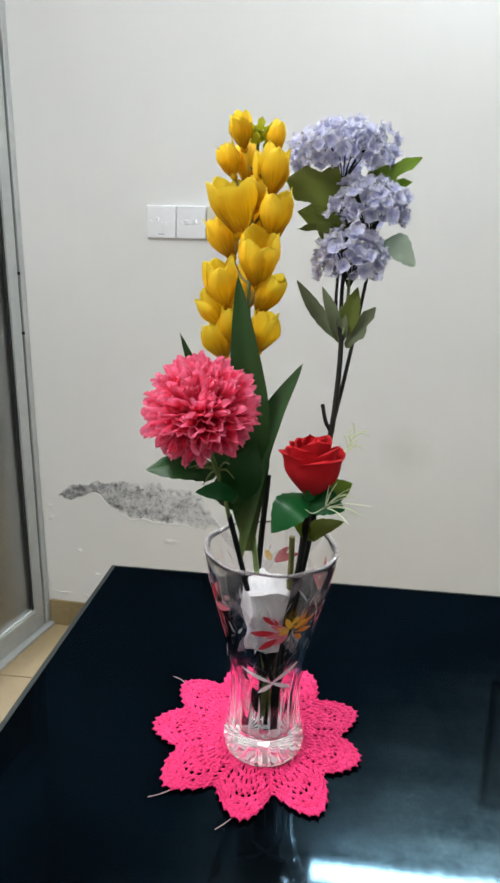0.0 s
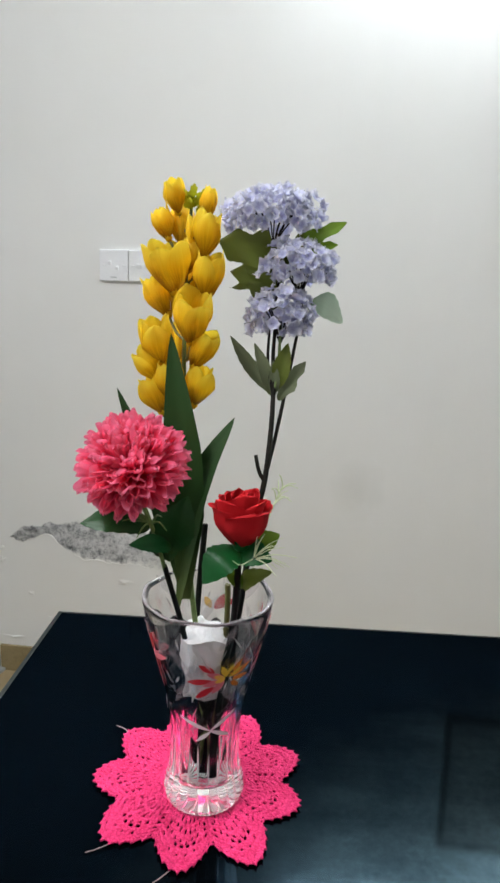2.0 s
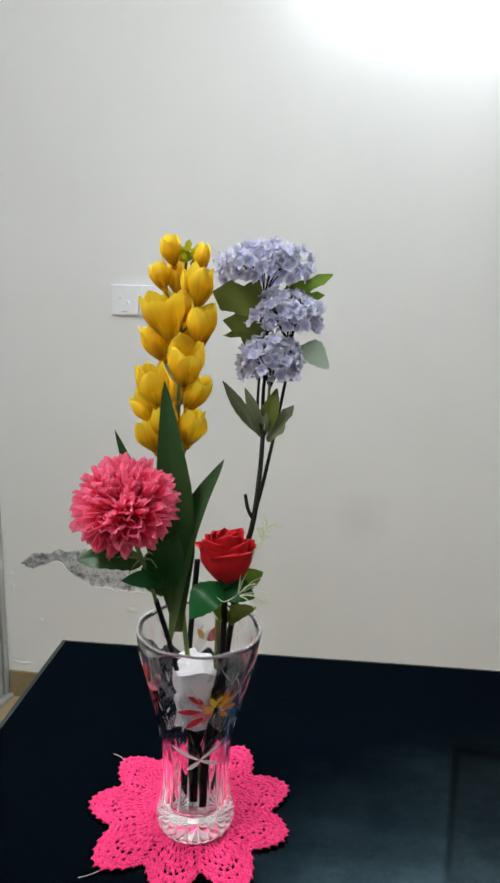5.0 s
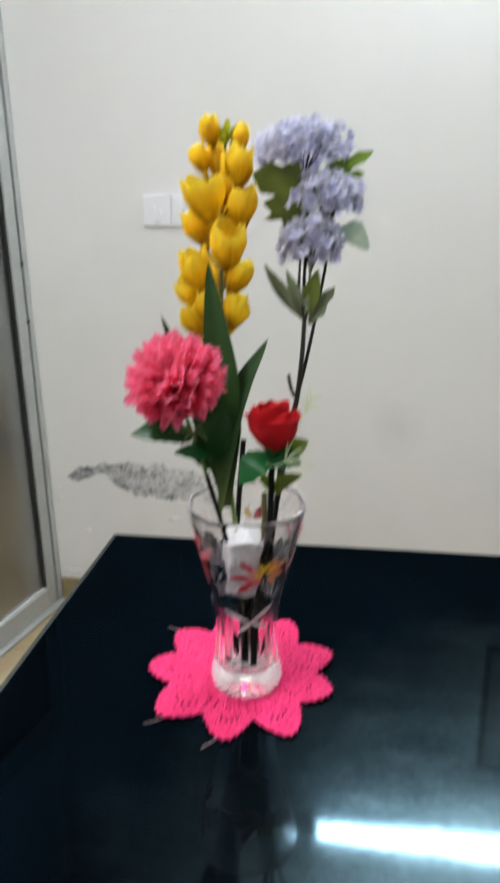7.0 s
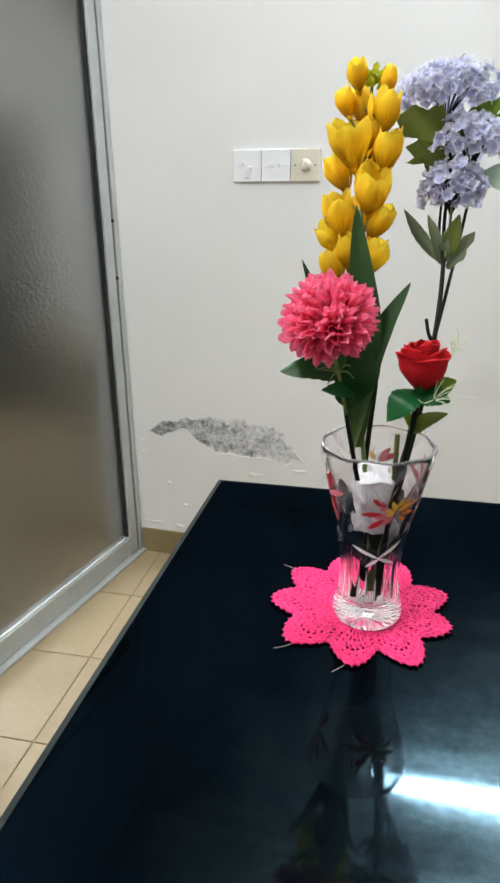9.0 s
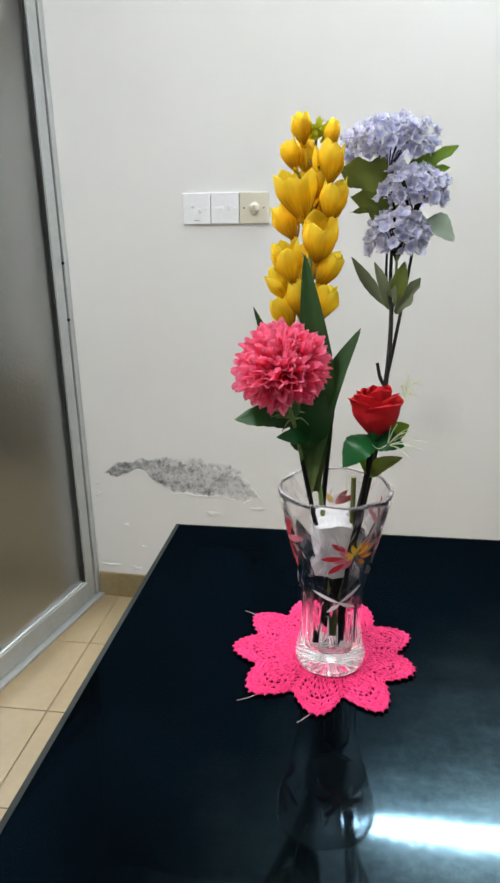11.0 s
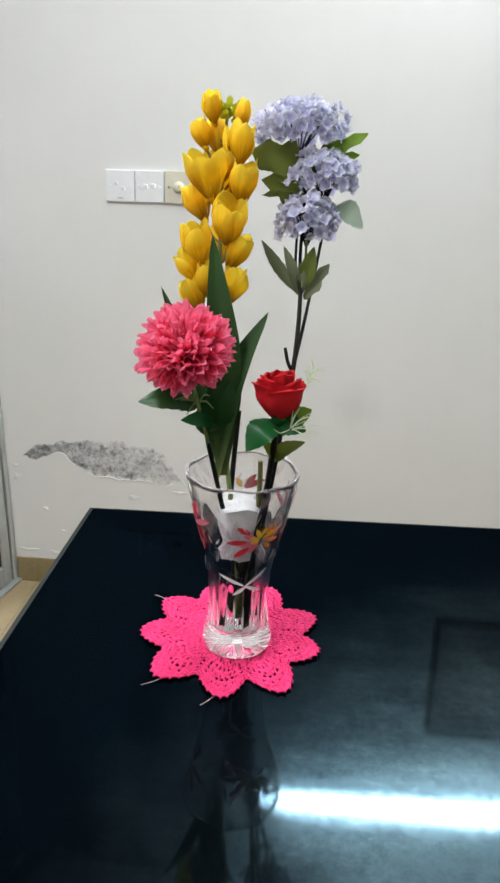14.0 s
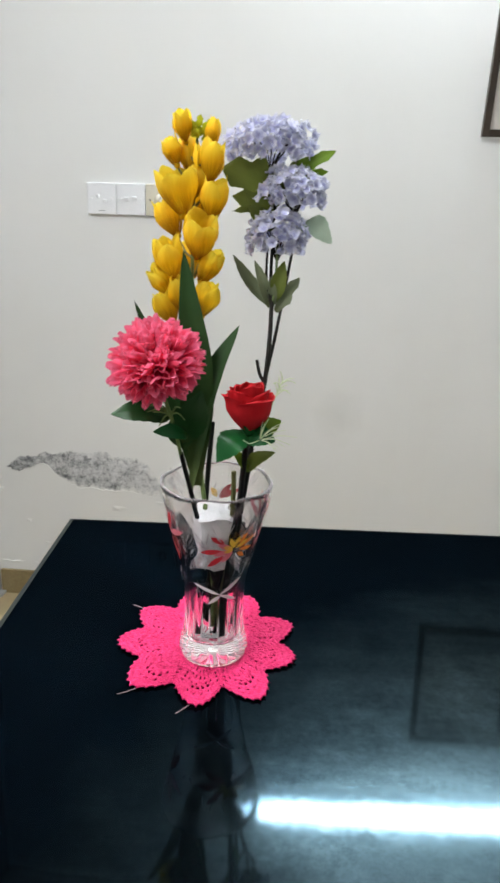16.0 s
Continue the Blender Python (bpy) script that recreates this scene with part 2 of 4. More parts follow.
CUT_GLINT = half_clear("cut_glint", (0.86, 0.80, 0.82), 0.45, 0.15)
HAZY_CUT = half_clear("hazy_cut", (0.78, 0.60, 0.66), 0.76, 0.3)
BASE_SHINE = half_clear("base_shine", (0.90, 0.88, 0.89), 0.22, 0.35)
RIM_SHINE = half_clear("rim_shine", (0.86, 0.78, 0.81), 0.72, 0.08)
PAINT_RED = grained("red_enamel", (0.42, 0.012, 0.02), (0.62, 0.02, 0.035), 150, 0.3)
PAINT_PINK = grained("pink_enamel", (0.62, 0.12, 0.17), (0.75, 0.22, 0.27), 150, 0.3)
PAINT_YEL = grained("yellow_enamel", (0.80, 0.42, 0.03), (0.88, 0.58, 0.08), 150, 0.3)
PAINT_ORA = grained("orange_enamel", (0.75, 0.17, 0.02), (0.85, 0.28, 0.03), 150, 0.3)
PAINT_DRK = mat("brown_enamel", (0.05, 0.02, 0.01), 0.4)[0]


def glow(name, colour, strength):
    m = bpy.data.materials.new(name)
    m.use_nodes = True
    t = m.node_tree
    e = node(t, "ShaderNodeEmission", Strength=strength)
    e.inputs["Color"].default_value = (*colour, 1)
    t.links.new(e.outputs[0], t.nodes["Material Output"].inputs["Surface"])
    return m


TUBE_GLOW = glow("tube_glow", (0.865, 0.94, 1.0), TUBE_POWER)
FILL_GLOW = glow("fill_tube_glow", (0.94, 0.965, 1.0), FILL_POWER)
HALL_GLOW = glow("hall_glow", (0.95, 0.98, 1.0), HALL_POWER)


# ---- mesh tools ----
class Geo:
    """Collects grids, tubes and turned shapes, with a uv for each corner, into one mesh."""

    def __init__(self):
        self.v, self.f, self.uv = [], [], []

    def grid(self, pts, close=False, flip=False):
        nu, nv, o = len(pts), len(pts[0]), len(self.v)
        self.v += [tuple(p) for row in pts for p in row]
        for i in range(nu if close else nu - 1):
            for j in range(nv - 1):
                i2 = (i + 1) % nu
                q = [(i, j, i), (i2, j, i + 1), (i2, j + 1, i + 1), (i, j + 1, i)]
                q = q[::-1] if flip else q
                self.f.append([o + a * nv + b for a, b, _ in q])
                k = nu if close else nu - 1
                self.uv += [(c / k, b / (nv - 1)) for _, b, c in q]
        return self

    def fan(self, ring, centre, flip=False):
        o, n = len(self.v), len(ring)
        self.v += [tuple(p) for p in ring] + [tuple(centre)]
        for i in range(n):
            q = [o + i, o + (i + 1) % n, o + n]
            self.f.append(q[::-1] if flip else q)
            self.uv += [(i / n, 0), ((i + 1) / n, 0), (0.5, 1)]
        return self

    def box(self, x0, x1, y0, y1, z0, z1):
        o = len(self.v)
        self.v += [(x, y, z) for x in (x0, x1) for y in (y0, y1) for z in (z0, z1)]
        for q in ((0, 1, 3, 2), (4, 6, 7, 5), (0, 4, 5, 1), (2, 3, 7, 6), (0, 2, 6, 4), (1, 5, 7, 3)):
            self.f.append([o + i for i in q])
            self.uv += [(0, 0), (1, 0), (1, 1), (0, 1)]
        return self

    def tube(self, path, radii, sides=8, caps=True):
        path = [Vector(p) for p in path]
        n = len(path)
        radii = radii if isinstance(radii, (list, tuple)) else [radii] * n
        side = None
        rings = []
        for i, p in enumerate(path):
            d = (path[min(i + 1, n - 1)] - path[max(i - 1, 0)]).normalized()
            if side is None:
                side = d.orthogonal().normalized()
            side = (side - d * side.dot(d)).normalized()
            up = d.cross(side)
            rings.append([p + radii[i] * (math.cos(a) * side + math.sin(a) * up) for a in (2 * math.pi * k / sides for k in range(sides))])
        self.grid([[rings[j][i] for j in range(n)] for i in range(sides)], close=True)
        if caps:
            self.fan(rings[0], path[0], True)
            self.fan(rings[-1], path[-1])
        return self

    def turned(self, profile, sides=24, close_ends=True):
        self.grid([[(r * math.cos(a), r * math.sin(a), z) for r, z in profile] for a in (2 * math.pi * k / sides for k in range(sides))], close=True)
        return self

    def mesh(self, name, material, smooth=True):
        me = bpy.data.meshes.new(name)
        me.from_pydata(self.v, [], self.f)
        layer = me.uv_layers.new(name="uv")
        layer.data.foreach_set("uv", [c for p in self.uv for c in p])
        me.materials.append(material)
        me.polygons.foreach_set("use_smooth", [smooth] * len(me.polygons))
        me.update()
        return me


def part(name, geo, material, parent=None, label="", m=None, smooth=True):
    me = geo.mesh(name, material, smooth) if isinstance(geo, Geo) else geo
    ob = new(name, me)
    if parent is not None:
        ob.parent = parent
    if m is not None:
        ob.matrix_basis = m
    if label:
        tagged(ob, label)
    return ob


def block(name, size, material, parent=None, label="", m=None, bevel=0.003, segments=2):
    bm = bmesh.new()
    bmesh.ops.create_cube(bm, size=1, matrix=Matrix.Diagonal((*size, 1)))
    if bevel:
        bmesh.ops.bevel(bm, geom=bm.edges[:], offset=bevel, segments=segments, affect="EDGES", profile=0.6)
    me = bpy.data.meshes.new(name)
    bm.to_mesh(me)
    bm.free()
    me.materials.append(material)
    return part(name, me, material, parent, label, m)


def thing(name, place, label, category, group="", kind=""):
    ob = new(name)
    ob.location = place
    ob.empty_display_size = 0.05
    return tagged(ob, label, category, group, kind)


def curve(points, n=16):
    """A smooth path through a few points."""
    p = [Vector(q) for q in points]
    p = [2 * p[0] - p[1]] + p + [2 * p[-1] - p[-2]]
    out = []
    segs = len(p) - 3
    for k in range(n + 1):
        s = min(k / n * segs, segs - 1e-6)
        i, t = int(s), s - int(s)
        a, b, c, d = p[i:i + 4]
        out.append(0.5 * ((2 * b) + (c - a) * t + (2 * a - 5 * b + 4 * c - d) * t * t + (3 * b - a - 3 * c + d) * t ** 3))
    return out


# ---- the room ----
def wall_box(name, size, m, label, material=None):
    ob = block(name, size, material or WHITE_WALL, m=m, bevel=0)
    return tagged(ob, label, "wall", kind="structure")


ROOM_H = CEIL - FLOOR
T = 0.12
NORTH_X0 = CORNER.x - 0.14
wall_box("wall_north", (RIGHT_X - NORTH_X0, T, ROOM_H), pose((RIGHT_X + NORTH_X0) / 2, WALL_Y + T / 2, FLOOR + ROOM_H / 2), "off-white painted plaster wall with peeling damp patch", SHADOW_SPOT_WALL)
# Unseen east and south walls, added to close the room and bounce light.
wall_box("wall_east", (T, WALL_Y - FRONT_Y, ROOM_H), pose(RIGHT_X + T / 2, (WALL_Y + FRONT_Y) / 2, FLOOR + ROOM_H / 2), "unseen off-white side wall added for bounced light")
wall_box("wall_south", (RIGHT_X + 6.0, T, ROOM_H), pose((RIGHT_X - 6.0) / 2, FRONT_Y - T / 2, FLOOR + ROOM_H / 2), "unseen off-white opposite wall added to close the room")
HALL_Y = 5.6
ceiling = block("ceiling", (RIGHT_X + 6.4, HALL_Y - FRONT_Y + 0.4, 0.1), CEILING, m=pose((RIGHT_X - 6.0) / 2, (HALL_Y + FRONT_Y) / 2, CEIL + 0.05), bevel=0)
tagged(ceiling, "plain white painted ceiling", "ceiling", kind="structure")
wall_box("wall_hall_west", (T, HALL_Y - FRONT_Y, ROOM_H), pose(-5.2, (HALL_Y + FRONT_Y) / 2, FLOOR + ROOM_H / 2), "pale grey side wall of the hall")
wall_box("wall_hall_north", (4.6, T, ROOM_H), pose(-2.94, HALL_Y + T / 2, FLOOR + ROOM_H / 2), "pale grey far wall of the hall")
wall_box("wall_hall_east", (T, HALL_Y - WALL_Y - T, ROOM_H), pose(NORTH_X0 + T / 2, (HALL_Y + WALL_Y + T) / 2, FLOOR + ROOM_H / 2), "pale grey wall of the hall")

# the skewed side wall: a door opening next to the corner, wall beyond and above it
LEFT = Matrix(((ALONG.x, -INTO.x, 0, CORNER.x), (ALONG.y, -INTO.y, 0, CORNER.y), (0, 0, 1, 0), (0, 0, 0, 1))) @ pose(0, 0, 0, -1.1)
DOOR_W, DOOR_H = 1.0, 2.1
rest = 3.2
wall_box("wall_west", (rest, T, ROOM_H), LEFT @ pose(DOOR_W + 0.02 + rest / 2, T / 2 + 0.02, FLOOR + ROOM_H / 2), "off-white painted plaster wall beside the door")
wall_box("wall_over_door", (DOOR_W + 0.02, T, CEIL - FLOOR - DOOR_H), LEFT @ pose(DOOR_W / 2 + 0.01, T / 2 + 0.02, (FLOOR + DOOR_H + CEIL) / 2), "off-white painted wall above the door")

# aluminium door with obscured glass; local x runs along the wall, y out of the room
door = thing("door_1", (0, 0, 0), "closed grey aluminium door with dark frosted glass pane", "door", kind="structure")
door.matrix_basis = LEFT @ pose(0, 0, FLOOR)


def bar(name, x0, x1, y0, y1, z0, z1, material=ALU, parent=None, label="", bevel=0.002):
    return block(name, (x1 - x0, y1 - y0, z1 - z0), material, parent or door, label, pose((x0 + x1) / 2, (y0 + y1) / 2, (z0 + z1) / 2), bevel)


bar("frame_jamb", 0.004, 0.026, -0.006, 0.06, 0, DOOR_H)
bar("frame_jamb", DOOR_W - 0.026, DOOR_W, -0.003, 0.06, 0, DOOR_H)
bar("frame_head", 0.026, DOOR_W - 0.026, -0.003, 0.06, DOOR_H - 0.03, DOOR_H)
bar("gasket", 0.026, 0.034, 0.004, 0.05, 0.012, DOOR_H - 0.03, RUBBER, bevel=0)
stile = bar("stile", 0.034, 0.078, -0.002, 0.04, 0.016, DOOR_H - 0.034)
bar("stile", DOOR_W - 0.118, DOOR_W - 0.03, -0.004, 0.04, 0.016, DOOR_H - 0.034)
bar("bottom_rail", 0.078, DOOR_W - 0.118, -0.001, 0.04, 0.012, 0.082)
bar("top_rail", 0.078, DOOR_W - 0.118, -0.003, 0.04, DOOR_H - 0.12, DOOR_H - 0.034)
bar("glazing_bead", 0.078, 0.082, 0.005, 0.03, 0.087, DOOR_H - 0.12, RUBBER, bevel=0.001)
bar("glazing_bead", 0.078, DOOR_W - 0.118, 0.004, 0.03, 0.082, 0.087, bevel=0.001)
bar("threshold", 0.004, DOOR_W, -0.024, 0.06, 0, 0.010, label="pale metal threshold strip")
pane = bar("pane", 0.082, DOOR_W - 0.118, 0.012, 0.018, 0.087, DOOR_H - 0.12, DOOR_GLASS, label="dark obscured glass", bevel=0)
pane.visible_shadow = False
for z in (1.02, 1.20):
    g = Geo().turned([(0.0, -0.003), (0.0055, -0.0022), (0.0048, 0.0), (0.0055, 0.002)], 10)
    part("screw", g, RUBBER, stile, m=pose(-0.024, -0.0235, z - (DOOR_H - 0.018) / 2, 90))

# ---- things on the wall ----
def skirting():
    random.seed(4)
    x = -0.845
    base = thing("baseboard", (0, 0, 0), "brown tiled skirting with chipped plaster edge", "baseboard", kind="structure")
    while x < RIGHT_X - 0.02:
        w = min(0.395, RIGHT_X - 0.005 - x)
        block("skirting_tile", (w - 0.003, 0.010, 0.094), SKIRT, base, m=pose(x + w / 2, WALL_Y - 0.005, FLOOR + 0.047), bevel=0.0015)
        x += w


skirting()


def damp_patch():
    """Bare render where the paint has come away, a ragged arch of rough grey."""
    m, t, b = mat("bare_render", (0.3, 0.3, 0.3), 0.9, spec=0.1)
    n1, n2 = noise_tex(t, 16, 6, 0.7), noise_tex(t, 62, 7, 0.72)
    c1 = ramp(t, n2, [(0.38, (0.11, 0.115, 0.12)), (0.49, (0.25, 0.255, 0.26)), (0.64, (0.46, 0.465, 0.47))])
    c2 = ramp(t, n2, [(0.36, (0.30, 0.305, 0.31)), (0.46, (0.54, 0.545, 0.55)), (0.60, (0.68, 0.68, 0.68))])
    uv = t.nodes.new("ShaderNodeUVMap").outputs["UV"]
    sep = t.nodes.new("ShaderNodeSeparateXYZ")
    t.links.new(uv, sep.inputs[0])
    across = ramp(t, sep.outputs["Y"], [(0.0, (0, 0, 0)), (0.30, (1, 1, 1)), (0.62, (1, 1, 1)), (1.0, (0.1, 0.1, 0.1))])
    along = ramp(t, sep.outputs["X"], [(0.0, (0.2, 0.2, 0.2)), (0.1, (1, 1, 1)), (0.62, (1, 1, 1)), (0.80, (0.5, 0.5, 0.5)), (1.0, (0.25, 0.25, 0.25))])
    side = node(t, "ShaderNodeMath")
    side.operation = "MULTIPLY_ADD"
    t.links.new(sep.outputs["X"], side.inputs[0])
    side.inputs[1].default_value = 0.32
    t.links.new(n1, side.inputs[2])
    bare = mix(t, ramp(t, side.outputs[0], [(0.56, (0, 0, 0)), (0.72, (1, 1, 1))]), c1, c2)
    keep = mix(t, 1.0, across, along, "MULTIPLY")
    edge = mix(t, 0.62, keep, noise_tex(t, 42, 6, 0.7))
    t.links.new(mix(t, ramp(t, edge, [(0.33, (0, 0, 0)), (0.44, (1, 1, 1))]), (0.75, 0.75, 0.73), bare), b.inputs["Base Color"])
    bump(t, b, n2, 0.8, 0.004)
    noise.seed_set(3)
    rows = []
    n, k = 150, 14
    lips = [[]]
    for i in range(n + 1):
        s = i / n
        x = -0.80 + 0.575 * s
        top = 0.478 + 0.052 * math.sin(math.pi * min(1, s * 1.05)) ** 0.7 - 0.075 * max(0, s - 0.86) / 0.14
        bot = 0.440 + 0.040 * math.exp(-((s - 0.22) / 0.11) ** 2) - 0.035 * min(1, max(0, (s - 0.25) / 0.2)) - 0.012 * s
        top += 0.014 * noise.fractal(Vector((x * 26, 1.3, 0)), 1, 2, 5)
        bot += 0.014 * noise.fractal(Vector((x * 26, 7.7, 0)), 1, 2, 5)
        pinch = min(1, s / 0.05, (1 - s) / 0.06)
        mid = (top + bot) / 2
        top, bot = mid + (top - mid) * pinch, mid + (bot - mid) * pinch
        row = []
        if 0.18 < s < 0.93 and noise.noise(Vector((x * 17, 0.4, 2))) > -0.22:
            lips[-1].append((x, WALL_Y - 0.0018, bot - 0.0005))
        elif lips[-1]:
            lips.append([])
        for j in range(k + 1):
            z = bot + (top - bot) * j / k
            rim = min(1, 4 * min(j, k - j) / k) * pinch
            y = WALL_Y - 0.0008 - 0.0022 * rim * (0.6 + 0.8 * noise.noise(Vector((x * 60, z * 60, 0))))
            row.append((x, y, z))
        rows.append(row)
    ob = part("bare_plaster", Geo().grid(rows), m)
    tagged(ob, "ragged arch of bare grey plaster where paint peeled", "damp patch", kind="structure")
    for pts in lips:
        if len(pts) > 4:
            half = len(pts) - 1
            radii = [0.0006 + 0.0022 * math.sin(math.pi * i / half) * (0.7 + 0.3 * math.sin(i * 1.7)) for i in range(len(pts))]
            part("paint_lip", Geo().tube(pts, radii, 6), WHITE_WALL, ob, "curled lip of white paint")


damp_patch()


def flake(x, z, w, h, seed, label="curled chip of white paint lifting from wall"):
    noise.seed_set(seed)
    g = Geo()
    n = 14
    rows = []
    for i in range(n):
        a = 2 * math.pi * i / n
        r = 0.75 + 0.9 * noise.noise(Vector((math.cos(a) * 1.7, math.sin(a) * 1.7, seed)))
        rows.append([(x + w * r * q * math.cos(a), WALL_Y - 0.0006 - 0.0035 * (1 - q ** 2) * (0.7 + 0.5 * math.sin(a + seed)) * min(1, w / 0.012), z + h * r * q * math.sin(a)) for q in (1, 0.7, 0.35, 0.02)])
    g.grid(rows, close=True)
    tagged(part("paint_flake", g, WHITE_WALL), label, "paint flake", "chips of paint on the wall", "structure")


for i, (x, z, w, h) in enumerate([(-0.827, 0.378, 0.018, 0.016), (-0.728, 0.268, 0.015, 0.008), (-0.665, 0.185, 0.016, 0.006), (-0.405, 0.33, 0.045, 0.012), (-0.245, 0.362, 0.05, 0.008), (-0.80, 0.10, 0.05, 0.012), (-0.70, 0.095, 0.04, 0.010), (-0.83, 0.42, 0.012, 0.014)]):
    flake(x, z, w, h, i + 2)


def switch_plate(x, material, label, category):
    p = thing("switch_plate", (x, WALL_Y, 1.334), label, category, "row of plates on the wall")
    block("plate", (0.0865, 0.011, 0.089), material, p, m=pose(0, -0.0055, 0), bevel=0.0025, segments=3)
    for sx in (-0.030, 0.030):
        g = Geo().turned([(0.0, 0.0016), (0.0022, 0.0014), (0.003, 0.0004), (0.003, -0.002)], 12)
        part("screw", g, STEEL if material is PLASTIC_C else PLASTIC_W, p, m=pose(sx, -0.0112, 0, 90))
    return p


def rocker(p, x, z, w=0.011, h=0.016):
    block("rocker", (w, 0.007, h), PLASTIC_W, p, m=pose(x, -0.0125, z, 9), bevel=0.0028, segments=3)


s1 = switch_plate(-0.4305, PLASTIC_W, "white plastic double switch plate on the wall", "switch")
rocker(s1, -0.011, 0.007, 0.010, 0.011)
rocker(s1, 0.010, -0.007, 0.010, 0.011)
block("mark", (0.018, 0.0008, 0.0022), mat("grey_mark", (0.35, 0.36, 0.38), 0.5)[0], s1, m=pose(0, -0.0112, -0.034), bevel=0)
s2 = switch_plate(-0.342, PLASTIC_W, "white plastic switch plate with two rockers", "switch")
rocker(s2, -0.0115, 0, 0.013, 0.013)
rocker(s2, 0.0115, 0.002, 0.013, 0.013)
s3 = switch_plate(-0.2535, PLASTIC_C, "cream plastic dimmer plate with a round knob", "dimmer switch")
g = Geo().turned([(0.0, 0.017), (0.011, 0.0165), (0.0135, 0.014), (0.0145, 0.002), (0.0175, 0.0), (0.018, -0.002)], 28)
part("knob", g, PLASTIC_C, s3, m=pose(0, -0.0112, 0, 90))
block("pointer", (0.002, 0.0012, 0.008), STEEL, s3, m=pose(0.003, -0.0282, 0.004, 0, 30), bevel=0)


def picture():
    w, h, b = 0.32, 0.44, 0.019
    p = thing("picture_frame", (0, 0, 0), "framed picture in a thin dark brown wooden frame", "picture")
    p.matrix_basis = pose(0.650 + w / 2, WALL_Y - 0.002, 1.527) @ pose(0, 0, 0, 6.5) @ pose(0, 0, h / 2)
    for name, sx, sz, x, z in (("side_rail", b, h, -w / 2 + b / 2, 0), ("side_rail", b, h, w / 2 - b / 2, 0), ("cross_rail", w - 2 * b, b, 0, -h / 2 + b / 2), ("cross_rail", w - 2 * b, b, 0, h / 2 - b / 2)):
        block(name, (sx, 0.022, sz), FRAME_WOOD, p, m=pose(x, -0.012, z), bevel=0.003)
    block("mount", (w - 2 * b, 0.004, h - 2 * b), MAT_BOARD, p, "plain pale mount board", pose(0, -0.008, 0), bevel=0)


picture()


def tube_light(place, turn, material, tip=0, level=0):
    p = thing("tube_light", (0, 0, 0), "lit white fluorescent batten light", "tube light", "batten lights of the room")
    p.matrix_basis = pose(*place, tip, 0, turn) @ pose(0, 0, 0, 0, level)
    block("batten", (1.27, 0.030, 0.075), PLASTIC_W, p, m=pose(0, -0.015, 0), bevel=0.004)
    for sx in (-0.622, 0.622):
        block("end_cap", (0.024, 0.040, 0.070), PLASTIC_W, p, m=pose(sx, -0.050, 0), bevel=0.006)
    g = Geo()
    rows = [[(x, -0.031 - 0.034 * math.sin(a), 0.031 * math.cos(a)) for a in (math.pi * k / 12 for k in range(13))] for x in (-0.609, 0.609)]
    g.grid(rows)
    part("diffuser", g, material, p, "glowing white half-round diffuser")


tube_light((0.735, WALL_Y, 2.337), 0, TUBE_GLOW, level=3.3)
# Unseen batten, added overhead to light flower fronts and the left of the wall.
tube_light((-0.72, -0.35, CEIL), 90, FILL_GLOW, 90)


def hall_lamp():
    p = thing("hall_light", (-3.6, 3.0, CEIL), "plain ceiling light in the hall beyond door", "ceiling light")
    block("housing", (0.9, 0.3, 0.03), PLASTIC_W, p, m=pose(0, 0, -0.015), bevel=0.004)
    block("diffuser", (0.86, 0.26, 0.02), HALL_GLOW, p, m=pose(0, 0, -0.041), bevel=0.004)


hall_lamp()


def standin_cabinet():
    # Unidentified dark area behind the pane; this cabinet is added to stand for it.
    p = thing("standin_cabinet", (-2.75, 3.35, FLOOR), "dark cabinet standing in for an unclear dark area in the hall", "cabinet")
    block("carcass", (0.9, 0.45, 1.75), FRAME_WOOD, p, m=pose(0, 0, 0.875), bevel=0.006)
    for x in (-0.225, 0.225):
        d = block("cabinet_door", (0.436, 0.02, 1.65), FRAME_WOOD, p, m=pose(x, -0.236, 0.90), bevel=0.004)
        block("handle", (0.012, 0.025, 0.12), STEEL, d, m=pose(-0.17 if x > 0 else 0.17, -0.022, 0), bevel=0.004)


standin_cabinet()


# ---- table ----
TURN = radians(3.8)
TABLE = Matrix.Translation((-0.205, 0.744, 0)) @ Matrix.Rotation(TURN, 4, "Z")
TW, TD = 1.55, 1.0
table = thing("table", (0, 0, 0), "black glass-topped table with polished grey edge", "table")
table.matrix_basis = TABLE


def table_parts():
    g = Geo()
    e, th = 0.009, 0.011
    def ring(inset, z):
        return [(inset, -TD + inset, z), (TW - inset, -TD + inset, z), (TW - inset, -inset, z), (inset, -inset, z)]
    g.v += ring(e, TOP)
    g.f.append([0, 1, 2, 3])
    g.uv += [(0, 0), (1, 0), (1, 1), (0, 1)]
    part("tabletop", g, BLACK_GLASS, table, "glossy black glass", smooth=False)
    h = Geo()
    rings = [ring(e, TOP), ring(0.0015, TOP - 0.002), ring(0.0, TOP - 0.004), ring(0.0, TOP - th), ring(0.004, TOP - th - 0.0002), ring(0.3, TOP - th - 0.0003)]
    h.grid([[r[i] for r in rings] for i in range(4)], close=True, flip=True)
    part("glass_edge", h, EDGE_GLASS, table, "grey polished glass edge", smooth=False)
    block("apron", (TW - 0.12, TD - 0.12, 0.07), LEG_WOOD, table, m=pose(TW / 2, -TD / 2, TOP - th - 0.036), bevel=0.004)
    for x in (0.1, TW - 0.1):
        for y in (-0.1, 0.1 - TD):
            block("leg", (0.06, 0.06, TOP - th - 0.07 - FLOOR), LEG_WOOD, table, m=pose(x, y, (FLOOR + TOP - th - 0.07) / 2), bevel=0.005)


table_parts()


